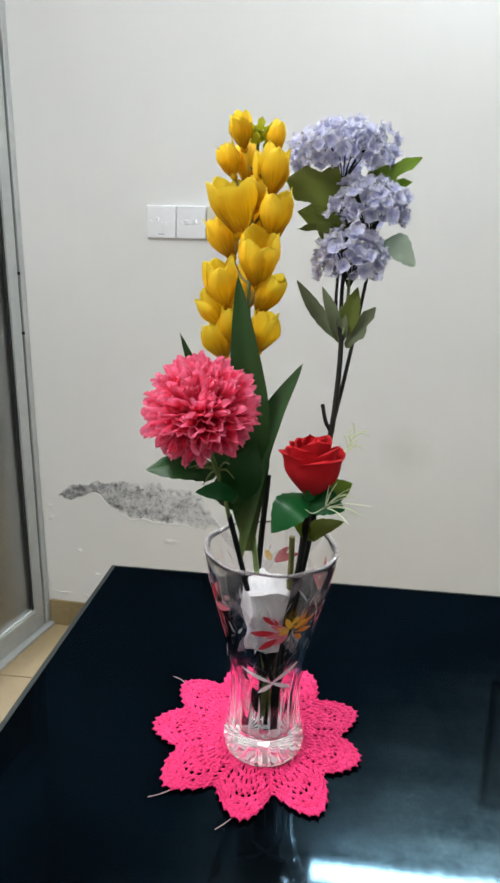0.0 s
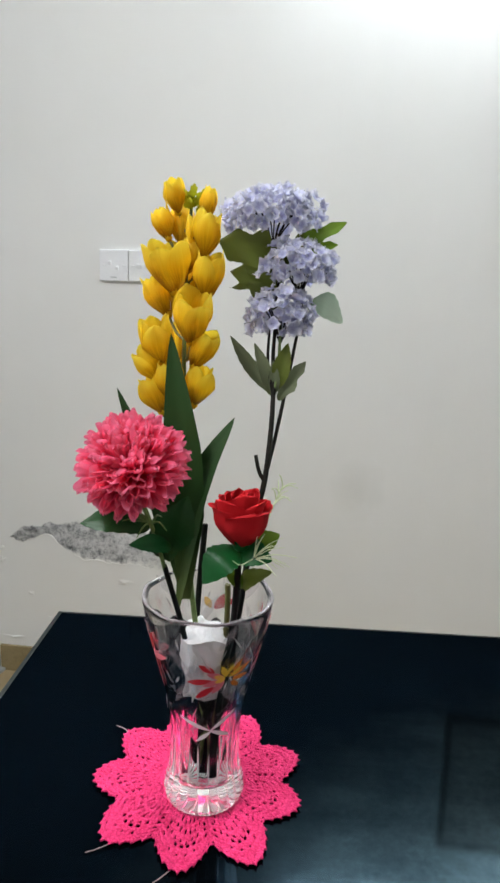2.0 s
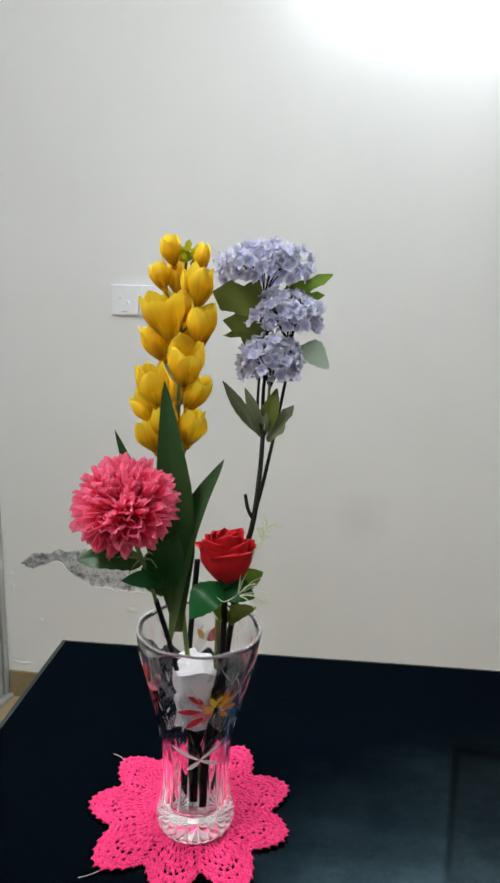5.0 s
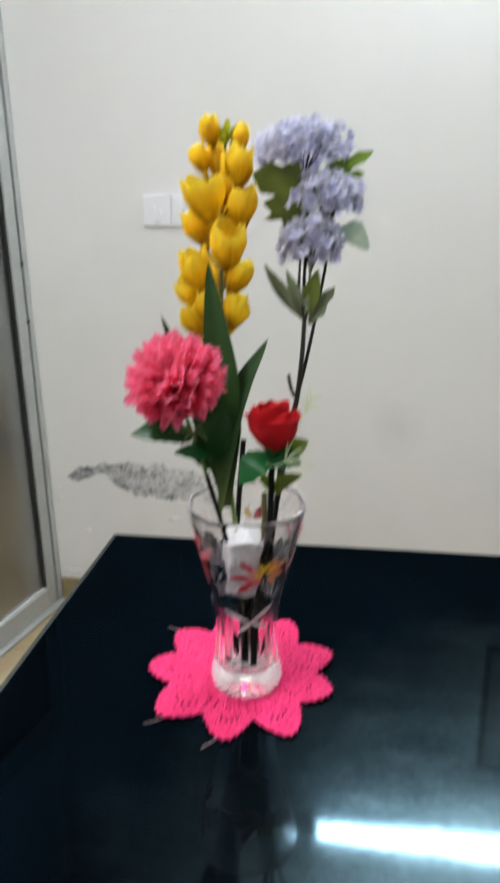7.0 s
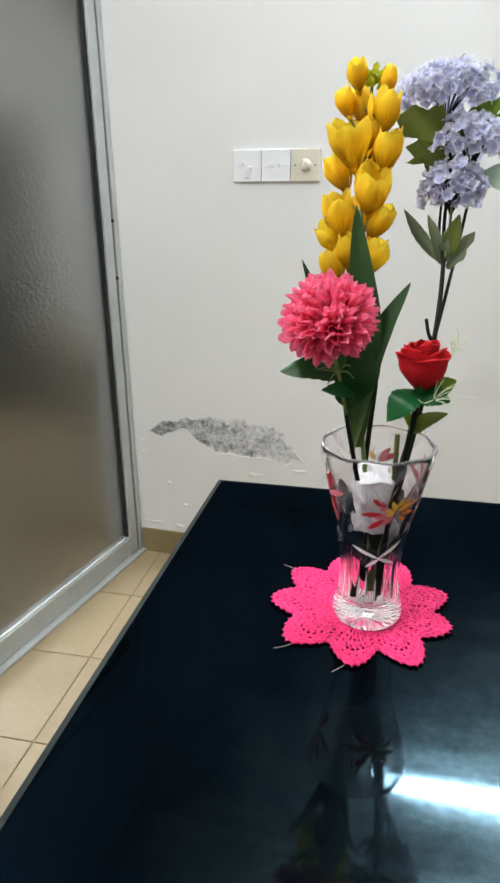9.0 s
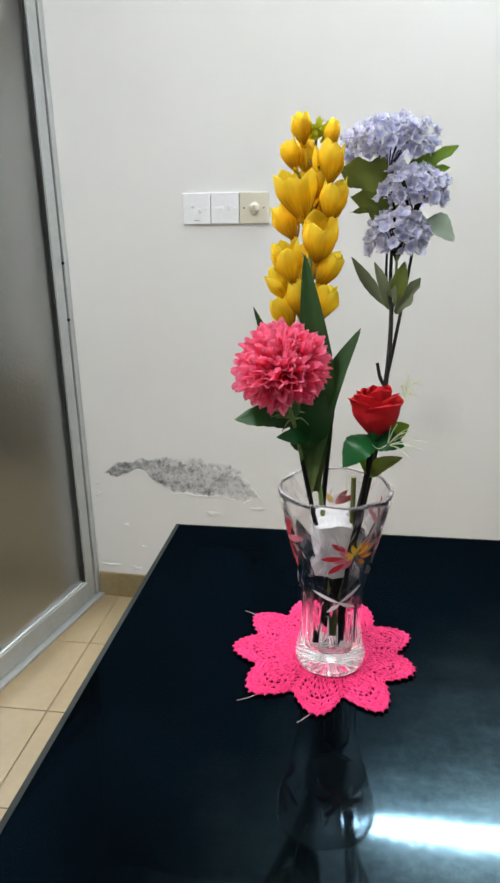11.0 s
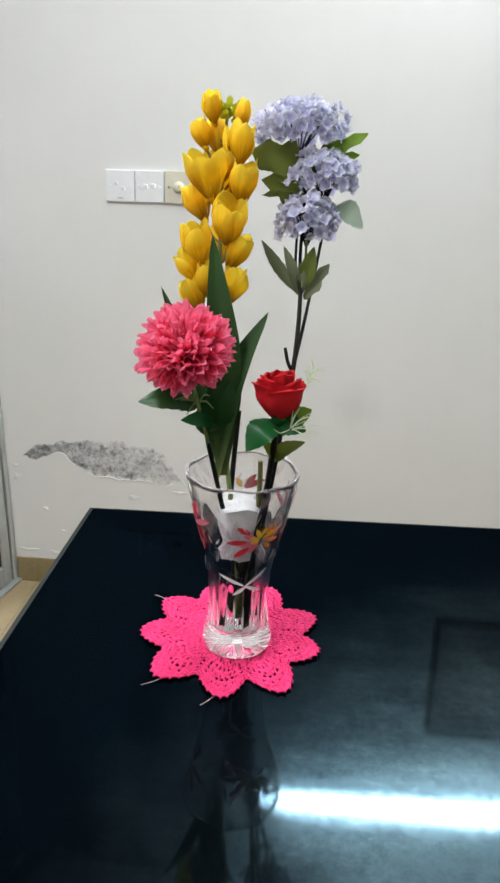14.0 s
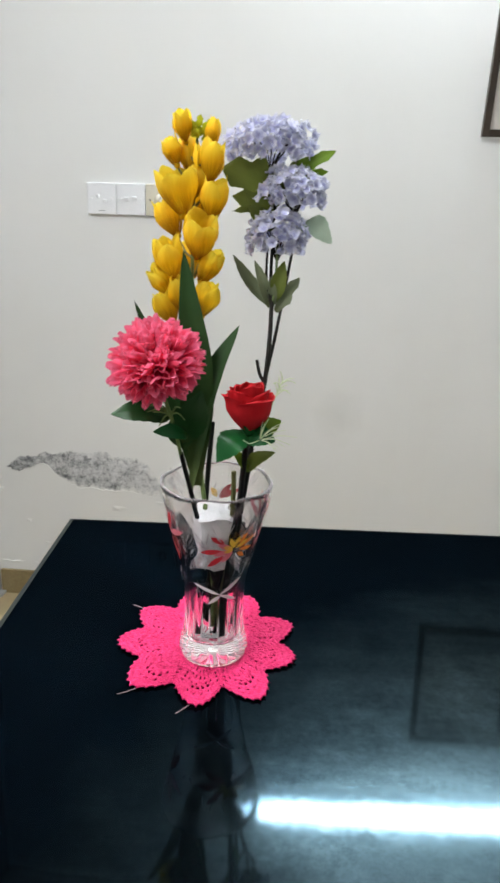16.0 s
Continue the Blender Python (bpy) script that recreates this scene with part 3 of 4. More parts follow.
# ---- doily ----
def doily():
    cx, cy, lobes = 0.1000, 0.3955, 9
    tips = [(27, 0.118), (70, 0.124), (109, 0.122), (147, 0.119), (187, 0.115), (232, 0.124), (272, 0.124), (306, 0.127), (348, 0.114)]
    na, nr = lobes * 40, 64
    random.seed(8)
    noise.seed_set(5)

    def spot(i):
        """Which lobe, how far from its notch (0) to its tip (1), and its tip's angle and reach."""
        k, f = i // 40, (i % 40) / 40.0
        a0, r0 = tips[k]
        a1, r1 = tips[(k + 1) % lobes]
        a1 += 360 if a1 < a0 else 0
        d = abs(f - 0.5) * 2
        return radians(a0 + (a1 - a0) * f), d, r0 if f < 0.5 else r1

    def edge(i):
        a, d, reach = spot(i)
        return 0.089 + (reach - 0.089) * (0.5 * d + 0.5 * (1 - (1 - d) ** 1.5)) - 0.002 * max(0, d - 0.85) / 0.15

    def lift(a, d, q):
        wave = 0.0012 * (2 * d - 1) * q ** 2 + 0.0026 * noise.noise(Vector((math.cos(a) * q * 3, math.sin(a) * q * 3, 2))) * q
        knot = 0.0009 * noise.noise(Vector((math.cos(a) * q * 38, math.sin(a) * q * 38, 4))) + 0.0006 * math.sin(q * 82 + 5 * d)
        return TOP + 0.0024 + max(-0.0006, wave) + knot

    verts, faces = [], []
    for i in range(na):
        a, d, _ = spot(i)
        picot = 0.0034 * max(0, math.cos(i / 40.0 * 2 * math.pi * 10)) - 0.0008
        for j in range(nr + 1):
            q = j / nr
            r = 0.012 + (edge(i) - 0.012 + picot * max(0, q - 0.95) / 0.05) * q
            verts.append((cx + r * math.cos(a), cy + r * math.sin(a), lift(a, d, q)))

    def hole(i, j):
        """Arched rows of slits: fans round the middle, a pineapple in each lobe, a line of eyelets inside its border."""
        q, d = (j + 0.5) / nr, spot(i)[1]
        arch = q + 0.05 * (1 - d) ** 2
        if 0.33 < q < 0.38:
            return i % 5 == 2
        if 0.42 < arch < 0.50:
            return i % 4 == 1 and d > 0.15
        if 0.54 < arch < 0.61 and d > 0.30:
            return i % 4 == 3
        if 0.645 < q - 0.04 * d < 0.69 and d > 0.42:
            return i % 4 == 1
        if 0.735 < q < 0.765 and d > 0.55:
            return i % 4 in (2, 3)
        if 0.60 < q < 0.86 and 0.16 < d < 0.27:
            return j % 6 in (2, 3, 4)
        if 0.83 < q < 0.86 and d > 0.6:
            return i % 5 == 2
        return q > 0.9 and j == nr - 4 and i % 4 == 1

    for i in range(na):
        for j in range(nr):
            if not hole(i, j):
                a, b = i * (nr + 1), ((i + 1) % na) * (nr + 1)
                faces.append((a + j, a + j + 1, b + j + 1, b + j))
    me = bpy.data.meshes.new("doily")
    me.from_pydata(verts, [], [f[::-1] for f in faces])
    me.materials.append(CROCHET)
    me.polygons.foreach_set("use_smooth", [True] * len(me.polygons))
    ob = new("doily", me)
    s = ob.modifiers.new("thick", "SOLIDIFY")
    s.thickness, s.offset = 0.0018, -1
    tagged(ob, "bright pink crocheted star doily lying under vase", "doily")
    # loose ends of yarn
    for pts in ([(0.002, 0.458), (-0.006, 0.466), (-0.017, 0.471)], [(0.032, 0.296), (0.022, 0.289), (0.013, 0.285)], [(0.098, 0.278), (0.090, 0.268), (0.084, 0.262)]):
        part("yarn_end", Geo().tube(curve([(x, y, TOP + 0.0018 - 0.0008 * i) for i, (x, y) in enumerate(pts)], 8), 0.0006, 5), THREAD, ob, "thin loose greyish yarn end")


doily()


# ---- vase ----
Z0 = TOP + 0.0048
VASE_OUT = [(0.0, 0.0395), (0.004, 0.0412), (0.012, 0.0414), (0.022, 0.0392), (0.036, 0.0360), (0.052, 0.0345), (0.075, 0.0348), (0.095, 0.0365), (0.118, 0.0405), (0.140, 0.0447), (0.165, 0.0512), (0.190, 0.0580), (0.210, 0.0630), (0.222, 0.0652)]


def vase_radius(h):
    for (h0, r0), (h1, r1) in zip(VASE_OUT, VASE_OUT[1:]):
        if h <= h1:
            t = (h - h0) / (h1 - h0)
            return r0 + (r1 - r0) * t
    return VASE_OUT[-1][1]


def rim_wave(a, h):
    k = max(0, (h - 0.16) / 0.062)
    return 1 + 0.007 * k * k * math.cos(8 * a + 0.6), 0.0010 * k * k * math.cos(8 * a + 0.6)


def vase():
    v = thing("vase", (AX, AY, Z0), "clear cut-glass vase with painted lilies and flared rim", "vase")
    sides = 144
    heights = [0.0, 0.0015, 0.004, 0.008, 0.012, 0.017, 0.022, 0.028, 0.036] + [0.044 + 0.0072 * i for i in range(25)] + [0.2205]
    rows = []
    for i in range(sides):
        a = 2 * math.pi * i / sides
        row = [(0, 0, 0.0016)]
        row.append((0.030 * math.cos(a), 0.030 * math.sin(a), 0.0014))
        for h in heights:
            flute = 0.0017 * (abs(math.cos(11 * a)) - 0.5) * min(1, max(0, (0.098 - h) / 0.01)) * min(1, max(0, (h - 0.003) / 0.006))
            facet = 0.0007 * (abs(math.cos(8 * a + h * 60)) + abs(math.cos(8 * a - h * 60)) - 1.2) * min(1, max(0, (h - 0.10) / 0.02)) * min(1, max(0, (0.20 - h) / 0.02))
            s, dz = rim_wave(a, h)
            r = (vase_radius(h) - (0.0012 if h == 0 else 0)) * s + flute + facet
            row.append((r * math.cos(a), r * math.sin(a), h + dz))
        s, dz = rim_wave(a, 0.222)
        for rr, hh in ((0.0648, 0.2233), (0.0630, 0.2240), (0.0608, 0.2230)):
            row.append((rr * s * math.cos(a), rr * s * math.sin(a), hh + dz))
        for h in heights[::-1]:
            if h > 0.026:
                s, dz = rim_wave(a, h)
                r = (vase_radius(h) - 0.0056) * s
                row.append((r * math.cos(a), r * math.sin(a), h + dz - 0.001))
        row.append((0.022 * math.cos(a), 0.022 * math.sin(a), 0.0225))
        row.append((0, 0, 0.0215))
        rows.append(row)
    part("glass_body", Geo().grid(rows, close=True), VASE_GLASS, v, "clear fluted glass")

    def on_glass(a, h, out=0.0007):
        s, dz = rim_wave(a, h)
        r = vase_radius(h) * s + out + 0.0008
        return (r * math.cos(a), r * math.sin(a), h + dz)

    def enamel(name, a0, h0, ang, length, width, material, start=0.0, label=""):
        """A pointed painted petal that follows the glass."""
        rows = []
        for i in range(5):
            u = i / 4 - 0.5
            row = []
            for j in range(9):
                s = j / 8
                w = width * math.sin(math.pi * min(1, s * 0.92 + 0.06)) ** 0.8 * 2 * u * 0.5
                d = start + (length - start) * s
                x = d * math.cos(ang) - w * math.sin(ang)
                y = d * math.sin(ang) + w * math.cos(ang)
                row.append(on_glass(a0 + x / vase_radius(h0), h0 + y))
            rows.append(row)
        return part(name, Geo().grid(rows), material, v, label)

    for k, (a0, h0) in enumerate([(radians(-58), 0.161), (radians(-158), 0.166), (radians(12), 0.172), (radians(95), 0.178)]):
        if k in (1, 2):
            for ang, ln in ((20, 0.034), (62, 0.036), (100, 0.034), (200, 0.036), (245, 0.038), (290, 0.034)):
                enamel("painted_petal", a0, h0, radians(ang), ln, 0.0080, PAINT_RED if ang % 4 else PAINT_PINK, 0.004, "translucent red enamel petal")
            continue
        if k == 3:
            for ang, ln, paint in ((150, 0.030, PAINT_RED), (128, 0.024, PAINT_RED), (60, 0.016, PAINT_YEL)):
                enamel("painted_petal", a0, h0, radians(ang), ln, 0.0070, paint, 0.003, "dark red enamel petal")
            continue
        for ang, ln in ((146, 0.031), (187, 0.038), (218, 0.038)):
            enamel("painted_petal", a0, h0, radians(ang), ln, 0.0072, PAINT_RED, 0.015, "translucent red enamel petal")
        for ang, ln in ((160, 0.020), (200, 0.024), (232, 0.022)):
            enamel("painted_petal", a0, h0, radians(ang), ln, 0.007, PAINT_PINK, 0.004, "pale pink enamel petal")
        for ang, ln in ((35, 0.017), (75, 0.016), (112, 0.016), (165, 0.013), (200, 0.012)):
            enamel("painted_petal", a0, h0, radians(ang), ln, 0.0055, PAINT_YEL, 0.002, "yellow enamel petal")
        for ang, ln in ((-4, 0.024), (30, 0.028), (60, 0.024), (-40, 0.018)):
            enamel("painted_petal", a0 + 0.01, h0 - 0.002, radians(ang), ln, 0.0055, PAINT_ORA, 0.006, "orange enamel petal")
        enamel("painted_centre", a0, h0, radians(60), 0.010, 0.004, PAINT_DRK, 0.001, "dark brown stamen mark")
    # broad leaves ground into the glass between the lilies, tinted to paint in its pinkish inner reflections
    for i in range(14):
        a0 = 2 * math.pi * (i + 0.3) / 14
        enamel("ground_leaf", a0, 0.128 + 0.034 * (i % 3), radians(58 if i % 2 else 122), 0.036, 0.0085, HAZY_CUT, 0.0, "ground leaf tinted with painted haze")
    # White wedges under the base paint in its bright reflections.
    for k in range(22):
        wedge = [[(r * math.cos(a), r * math.sin(a), 0.0030 + 0.25 * max(0, r - 0.031)) for r in (0.006, 0.018, 0.031, 0.0385)] for a in (2 * math.pi * (k + f) / 22 for f in (0.0, 0.2, 0.4, 0.58))]
        part("shine_wedge", Geo().grid(wedge), BASE_SHINE, v, "white wedge painted for bright reflections in the base")
    # slanting ground cuts between the lilies, upright strokes that paint white glints into the flutes, and the rounded
    # lip
    random.seed(33)
    for i in range(44):
        a0 = 2 * math.pi * i / 44 + random.uniform(-0.06, 0.06)
        enamel("cut_glint", a0, random.uniform(0.122, 0.196), radians(random.choice((62, 75, 105, 118)) + random.uniform(-8, 8)), random.uniform(0.008, 0.020), random.uniform(0.0010, 0.0022), CUT_GLINT, 0.0)
    for i in range(22):
        a0 = 2 * math.pi * (i + 0.5) / 22
        enamel("cut_glint", a0, random.uniform(0.030, 0.040), radians(90 + random.uniform(-4, 4)), random.uniform(0.030, 0.055), random.uniform(0.0012, 0.0022), CUT_GLINT, 0.0)
    # Lip is whitened to paint in the rim's highlight.
    lip = []
    for i in range(96):
        a = 2 * math.pi * i / 96
        sc, dz = rim_wave(a, 0.222)
        lip.append([((0.0632 + 0.0016 * math.cos(b)) * sc * math.cos(a), (0.0632 + 0.0016 * math.cos(b)) * sc * math.sin(a), 0.2236 + dz + 0.0012 * math.sin(b)) for b in (2 * math.pi * k / 10 for k in range(11))])
    part("rim", Geo().grid(lip, close=True, flip=True), RIM_SHINE, v, "rounded glass lip with its highlight painted white")
    for a0, h0, ang, ln in ((radians(-75), 0.098, 155, 0.030), (radians(-75), 0.098, -25, 0.024), (radians(-72), 0.098, 40, 0.030), (radians(-72), 0.096, 220, 0.018), (radians(20), 0.10, 40, 0.028), (radians(-160), 0.10, 140, 0.03)):
        enamel("etched_leaf", a0, h0, radians(ang), ln, 0.0045, FROST, 0.0, "frosted white etched leaf")
    return v


vase()


def foam():
    bm = bmesh.new()
    bmesh.ops.create_cube(bm, size=1, matrix=Matrix.Diagonal((0.044, 0.046, 0.068, 1)))
    bmesh.ops.subdivide_edges(bm, edges=bm.edges[:], cuts=7, use_grid_fill=True)
    noise.seed_set(9)
    for v in bm.verts:
        taper = 0.82 + 0.25 * (v.co.z + 0.036) / 0.072
        v.co.x *= taper
        v.co.y *= taper
        round_off = 1 - 0.16 * (abs(v.co.x) / 0.022 * abs(v.co.y) / 0.023)
        v.co.x *= round_off
        v.co.y *= round_off
        v.co.z *= round_off
        v.co += 0.0055 * noise.noise_vector(v.co * 70)
    me = bpy.data.meshes.new("foam_block")
    bm.to_mesh(me)
    bm.free()
    me.materials.append(FOAM)
    ob = new("foam_block", me)
    ob.matrix_basis = pose(AX - 0.002, AY - 0.004, 0.909, 0, 0, 20)
    tagged(ob, "crumbly white foam block holding stems in vase", "foam")


foam()


# ---- artificial flowers ----
def aim(place, direction, spin=0.0, size=1.0):
    q = Vector(direction).to_track_quat("Z", "Y")
    return Matrix.Translation(place) @ q.to_matrix().to_4x4() @ Matrix.Rotation(spin, 4, "Z") @ Matrix.Diagonal((size, size, size, 1))


def leaf(name, base, tip, width, material, parent, bow=0.1, face=(0, -1, 0.3), fold=0.25, shape="oval", label="", mid=None, wavy=0.0):
    """A leaf from base to tip; bow lifts its middle towards the face direction."""
    base, tip, face = Vector(base), Vector(tip), Vector(face)
    length = (tip - base).length
    d0 = (tip - base).normalized()
    side0 = d0.cross(face).normalized()
    up0 = side0.cross(d0)
    path = curve([base, Vector(mid) if mid else (base + tip) / 2 + up0 * bow * length, tip], 20)
    nu = 8
    rows = [[] for _ in range(nu + 1)]
    for j, p in enumerate(path):
        s = j / 20
        if shape == "sword":
            w = min(1, (s + 0.10) / 0.45) * min(1, ((1 - s) / 0.42) ** 0.75 if s < 1 else 0)
        elif shape == "lobed":
            w = math.sin(math.pi * min(1, s ** 0.8 * 0.98 + 0.015)) ** 0.7 * (1 + 0.22 * math.cos(s * 15.0 + 0.5))
        else:
            w = math.sin(math.pi * min(1, s ** 0.85 * 0.985 + 0.01)) ** 0.85
        dd = (path[min(j + 1, 20)] - path[max(j - 1, 0)]).normalized()
        side = dd.cross(up0).normalized()
        up = side.cross(dd)
        for i in range(nu + 1):
            u = i / nu * 2 - 1
            jag = 1 + (0.05 * math.sin(j * 2.1) if shape != "sword" and abs(u) > 0.9 else 0)
            rows[i].append(p + side * (u * w * width / 2 * jag) + up * (abs(u) ** 1.3 * fold * w * width / 2 + wavy * width * math.sin(s * 9 + u * 2) * abs(u)))
    return part(name, Geo().grid(rows), material, parent, label)


def stem(parent, pts, r0, r1, material, name="stem", sides=8, n=18, label=""):
    path = curve(pts, n)
    return part(name, Geo().tube(path, [r0 + (r1 - r0) * i / n for i in range(n + 1)], sides), material, parent, label)


def cup_petal(openness, half=0.62, flare=0.25, nu=8, nv=10, curl=0.0, wob=0.055, seed=0):
    """A petal of a cup-shaped blossom, one unit high, set off the axis along +x."""
    noise.seed_set(seed + 1)
    rows = []
    for i in range(nu + 1):
        u = i / nu * 2 - 1
        row = []
        for j in range(nv + 1):
            s = math.sin(math.pi / 2 * j / nv)
            w = half * min(1, 0.30 + 1.1 * s ** 0.7) * max(0.0, 1 - s ** 5) ** 0.5
            r = openness * (0.14 + 0.86 * math.sin(math.pi / 2 * min(1, s * 1.45))) + flare * openness * max(0, s - 0.5) ** 1.5 * 2
            z = s - 0.03 * (abs(u) ** 2) * s - curl * max(0, s - 0.75) ** 1.5
            a = u * w
            wobble = wob * noise.noise(Vector((u * 1.5, s * 2.5, seed * 3.1)))
            row.append(((r + wobble) * math.cos(a), (r + wobble) * math.sin(a), z))
        rows.append(row)
    return Geo().grid(rows)


def yellow_spray():
    random.seed(21)
    t = thing("yellow_flower_stem", (AX, AY, Z0), "tall artificial yellow tulip-like flower spike in glass vase", "artificial flower")
    root = Vector((AX, AY, Z0))
    axis = [(0.112, 0.376, 0.790), (0.100, 0.385, 0.90), (0.086, 0.392, 1.0), (0.079, 0.405, 1.06), (0.070, 0.430, 1.20), (0.068, 0.445, 1.29), (0.071, 0.452, 1.353)]
    stem(t, [Vector(p) - root for p in axis], 0.0032, 0.0016, GREEN_STEM)
    path = curve(axis, 60)
    kinds = {}
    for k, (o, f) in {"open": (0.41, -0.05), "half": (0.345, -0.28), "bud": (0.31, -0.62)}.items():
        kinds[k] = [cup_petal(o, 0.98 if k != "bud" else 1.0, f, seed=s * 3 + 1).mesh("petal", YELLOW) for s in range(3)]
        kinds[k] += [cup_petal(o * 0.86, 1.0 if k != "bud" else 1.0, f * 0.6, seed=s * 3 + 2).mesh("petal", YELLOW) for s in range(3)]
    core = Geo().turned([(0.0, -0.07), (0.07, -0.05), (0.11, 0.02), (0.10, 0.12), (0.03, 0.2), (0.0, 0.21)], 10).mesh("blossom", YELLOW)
    # centre x, y, z, height, kind, lean sideways, lean to the front
    for x, y, z, h, k, lx, ly in [
            (0.056, 0.446, 1.358, 0.033, "half", -0.12, -0.45), (0.044, 0.446, 1.334, 0.034, "bud", -0.35, -0.15), (0.088, 0.448, 1.352, 0.032, "bud", 0.15, -0.1),
            (0.0865, 0.438, 1.322, 0.047, "half", 0.12, -0.15), (0.053, 0.432, 1.291, 0.053, "open", -0.22, -0.25), (0.0935, 0.432, 1.284, 0.049, "half", 0.22, -0.2),
            (0.041, 0.445, 1.264, 0.044, "half", -0.45, -0.05), (0.082, 0.412, 1.244, 0.051, "open", 0.10, -0.35), (0.046, 0.415, 1.221, 0.052, "half", -0.15, -0.3),
            (0.090, 0.424, 1.214, 0.043, "half", 0.55, -0.2), (0.040, 0.420, 1.198, 0.041, "half", -0.55, -0.2), (0.0855, 0.425, 1.178, 0.045, "half", 0.28, -0.2),
            (0.044, 0.418, 1.168, 0.042, "half", -0.35, -0.2), (0.060, 0.415, 1.182, 0.044, "half", -0.1, -0.3), (0.060, 0.462, 1.330, 0.042, "half", -0.2, 0.5),
            (0.074, 0.468, 1.270, 0.045, "open", 0.1, 0.8), (0.062, 0.460, 1.215, 0.045, "open", -0.1, 0.8), (0.070, 0.440, 1.300, 0.038, "half", 0.3, 0.3)]:
        d = Vector((lx, ly, 1)).normalized()
        base = Vector((x, y, z)) - d * h * 0.5
        m = aim(base - root, d, random.uniform(0, 6.28), h)
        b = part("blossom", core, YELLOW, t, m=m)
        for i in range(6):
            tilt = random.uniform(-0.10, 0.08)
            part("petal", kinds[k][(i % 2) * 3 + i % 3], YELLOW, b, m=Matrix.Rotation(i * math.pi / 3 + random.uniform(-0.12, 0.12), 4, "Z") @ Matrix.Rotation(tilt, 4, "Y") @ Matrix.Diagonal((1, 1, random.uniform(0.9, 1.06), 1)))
        near = min(path, key=lambda p: (p - base + Vector((0, 0, 0.022))).length)
        stem(t, [near - root, (near + base) / 2 - root + Vector((0, 0, -0.004)), base - root], 0.0013, 0.0016, OLIVE_STEM, "stalk", 6, 8)
    for i in range(11):
        a = i * 2.4
        p = Vector((0.0725 + 0.003 * math.cos(a * 2), 0.450, 1.346 + 0.0012 * i))
        q = p + Vector((0.012 * math.cos(a), 0.008 * math.sin(a), random.uniform(0.006, 0.014)))
        leaf("sprout", p - root, q - root, random.uniform(0.006, 0.009), YELLOW_G, t, 0.2, (math.cos(a), -1, 0.2), shape="lobed", label="small lime sprout at the tip", wavy=0.15)
    # sword leaves that sheath the stalk
    def r(*p):
        return Vector(p) - root
    leaf("sword_leaf", r(0.087, 0.376, 0.972), r(0.0705, 0.372, 1.232), 0.036, LEAF_SWORD, t, face=(0.1, -1, 0.1), fold=0.22, shape="sword", mid=r(0.087, 0.358, 1.105), label="long dark green sword-shaped leaf")
    leaf("sword_leaf", r(0.080, 0.372, 0.965), r(0.1300, 0.378, 1.157), 0.027, LEAF_SWORD, t, face=(-0.6, -1, 0.2), fold=0.3, shape="sword", mid=r(0.1015, 0.362, 1.090), label="narrow dark green leaf bending aside")
    leaf("sword_leaf", r(0.086, 0.384, 0.970), r(0.0105, 0.400, 1.176), 0.020, LEAF_SWORD, t, face=(0.5, -1, 0.3), fold=0.3, shape="sword", mid=r(0.050, 0.388, 1.085), label="narrow dark green leaf bending aside")
    leaf("sword_leaf", r(0.084, 0.380, 0.975), r(0.076, 0.388, 1.120), 0.030, LEAF_SWORD, t, face=(-0.1, -1, 0.1), fold=0.25, shape="sword", mid=r(0.080, 0.376, 1.05), label="dark green leaf behind the others")


yellow_spray()


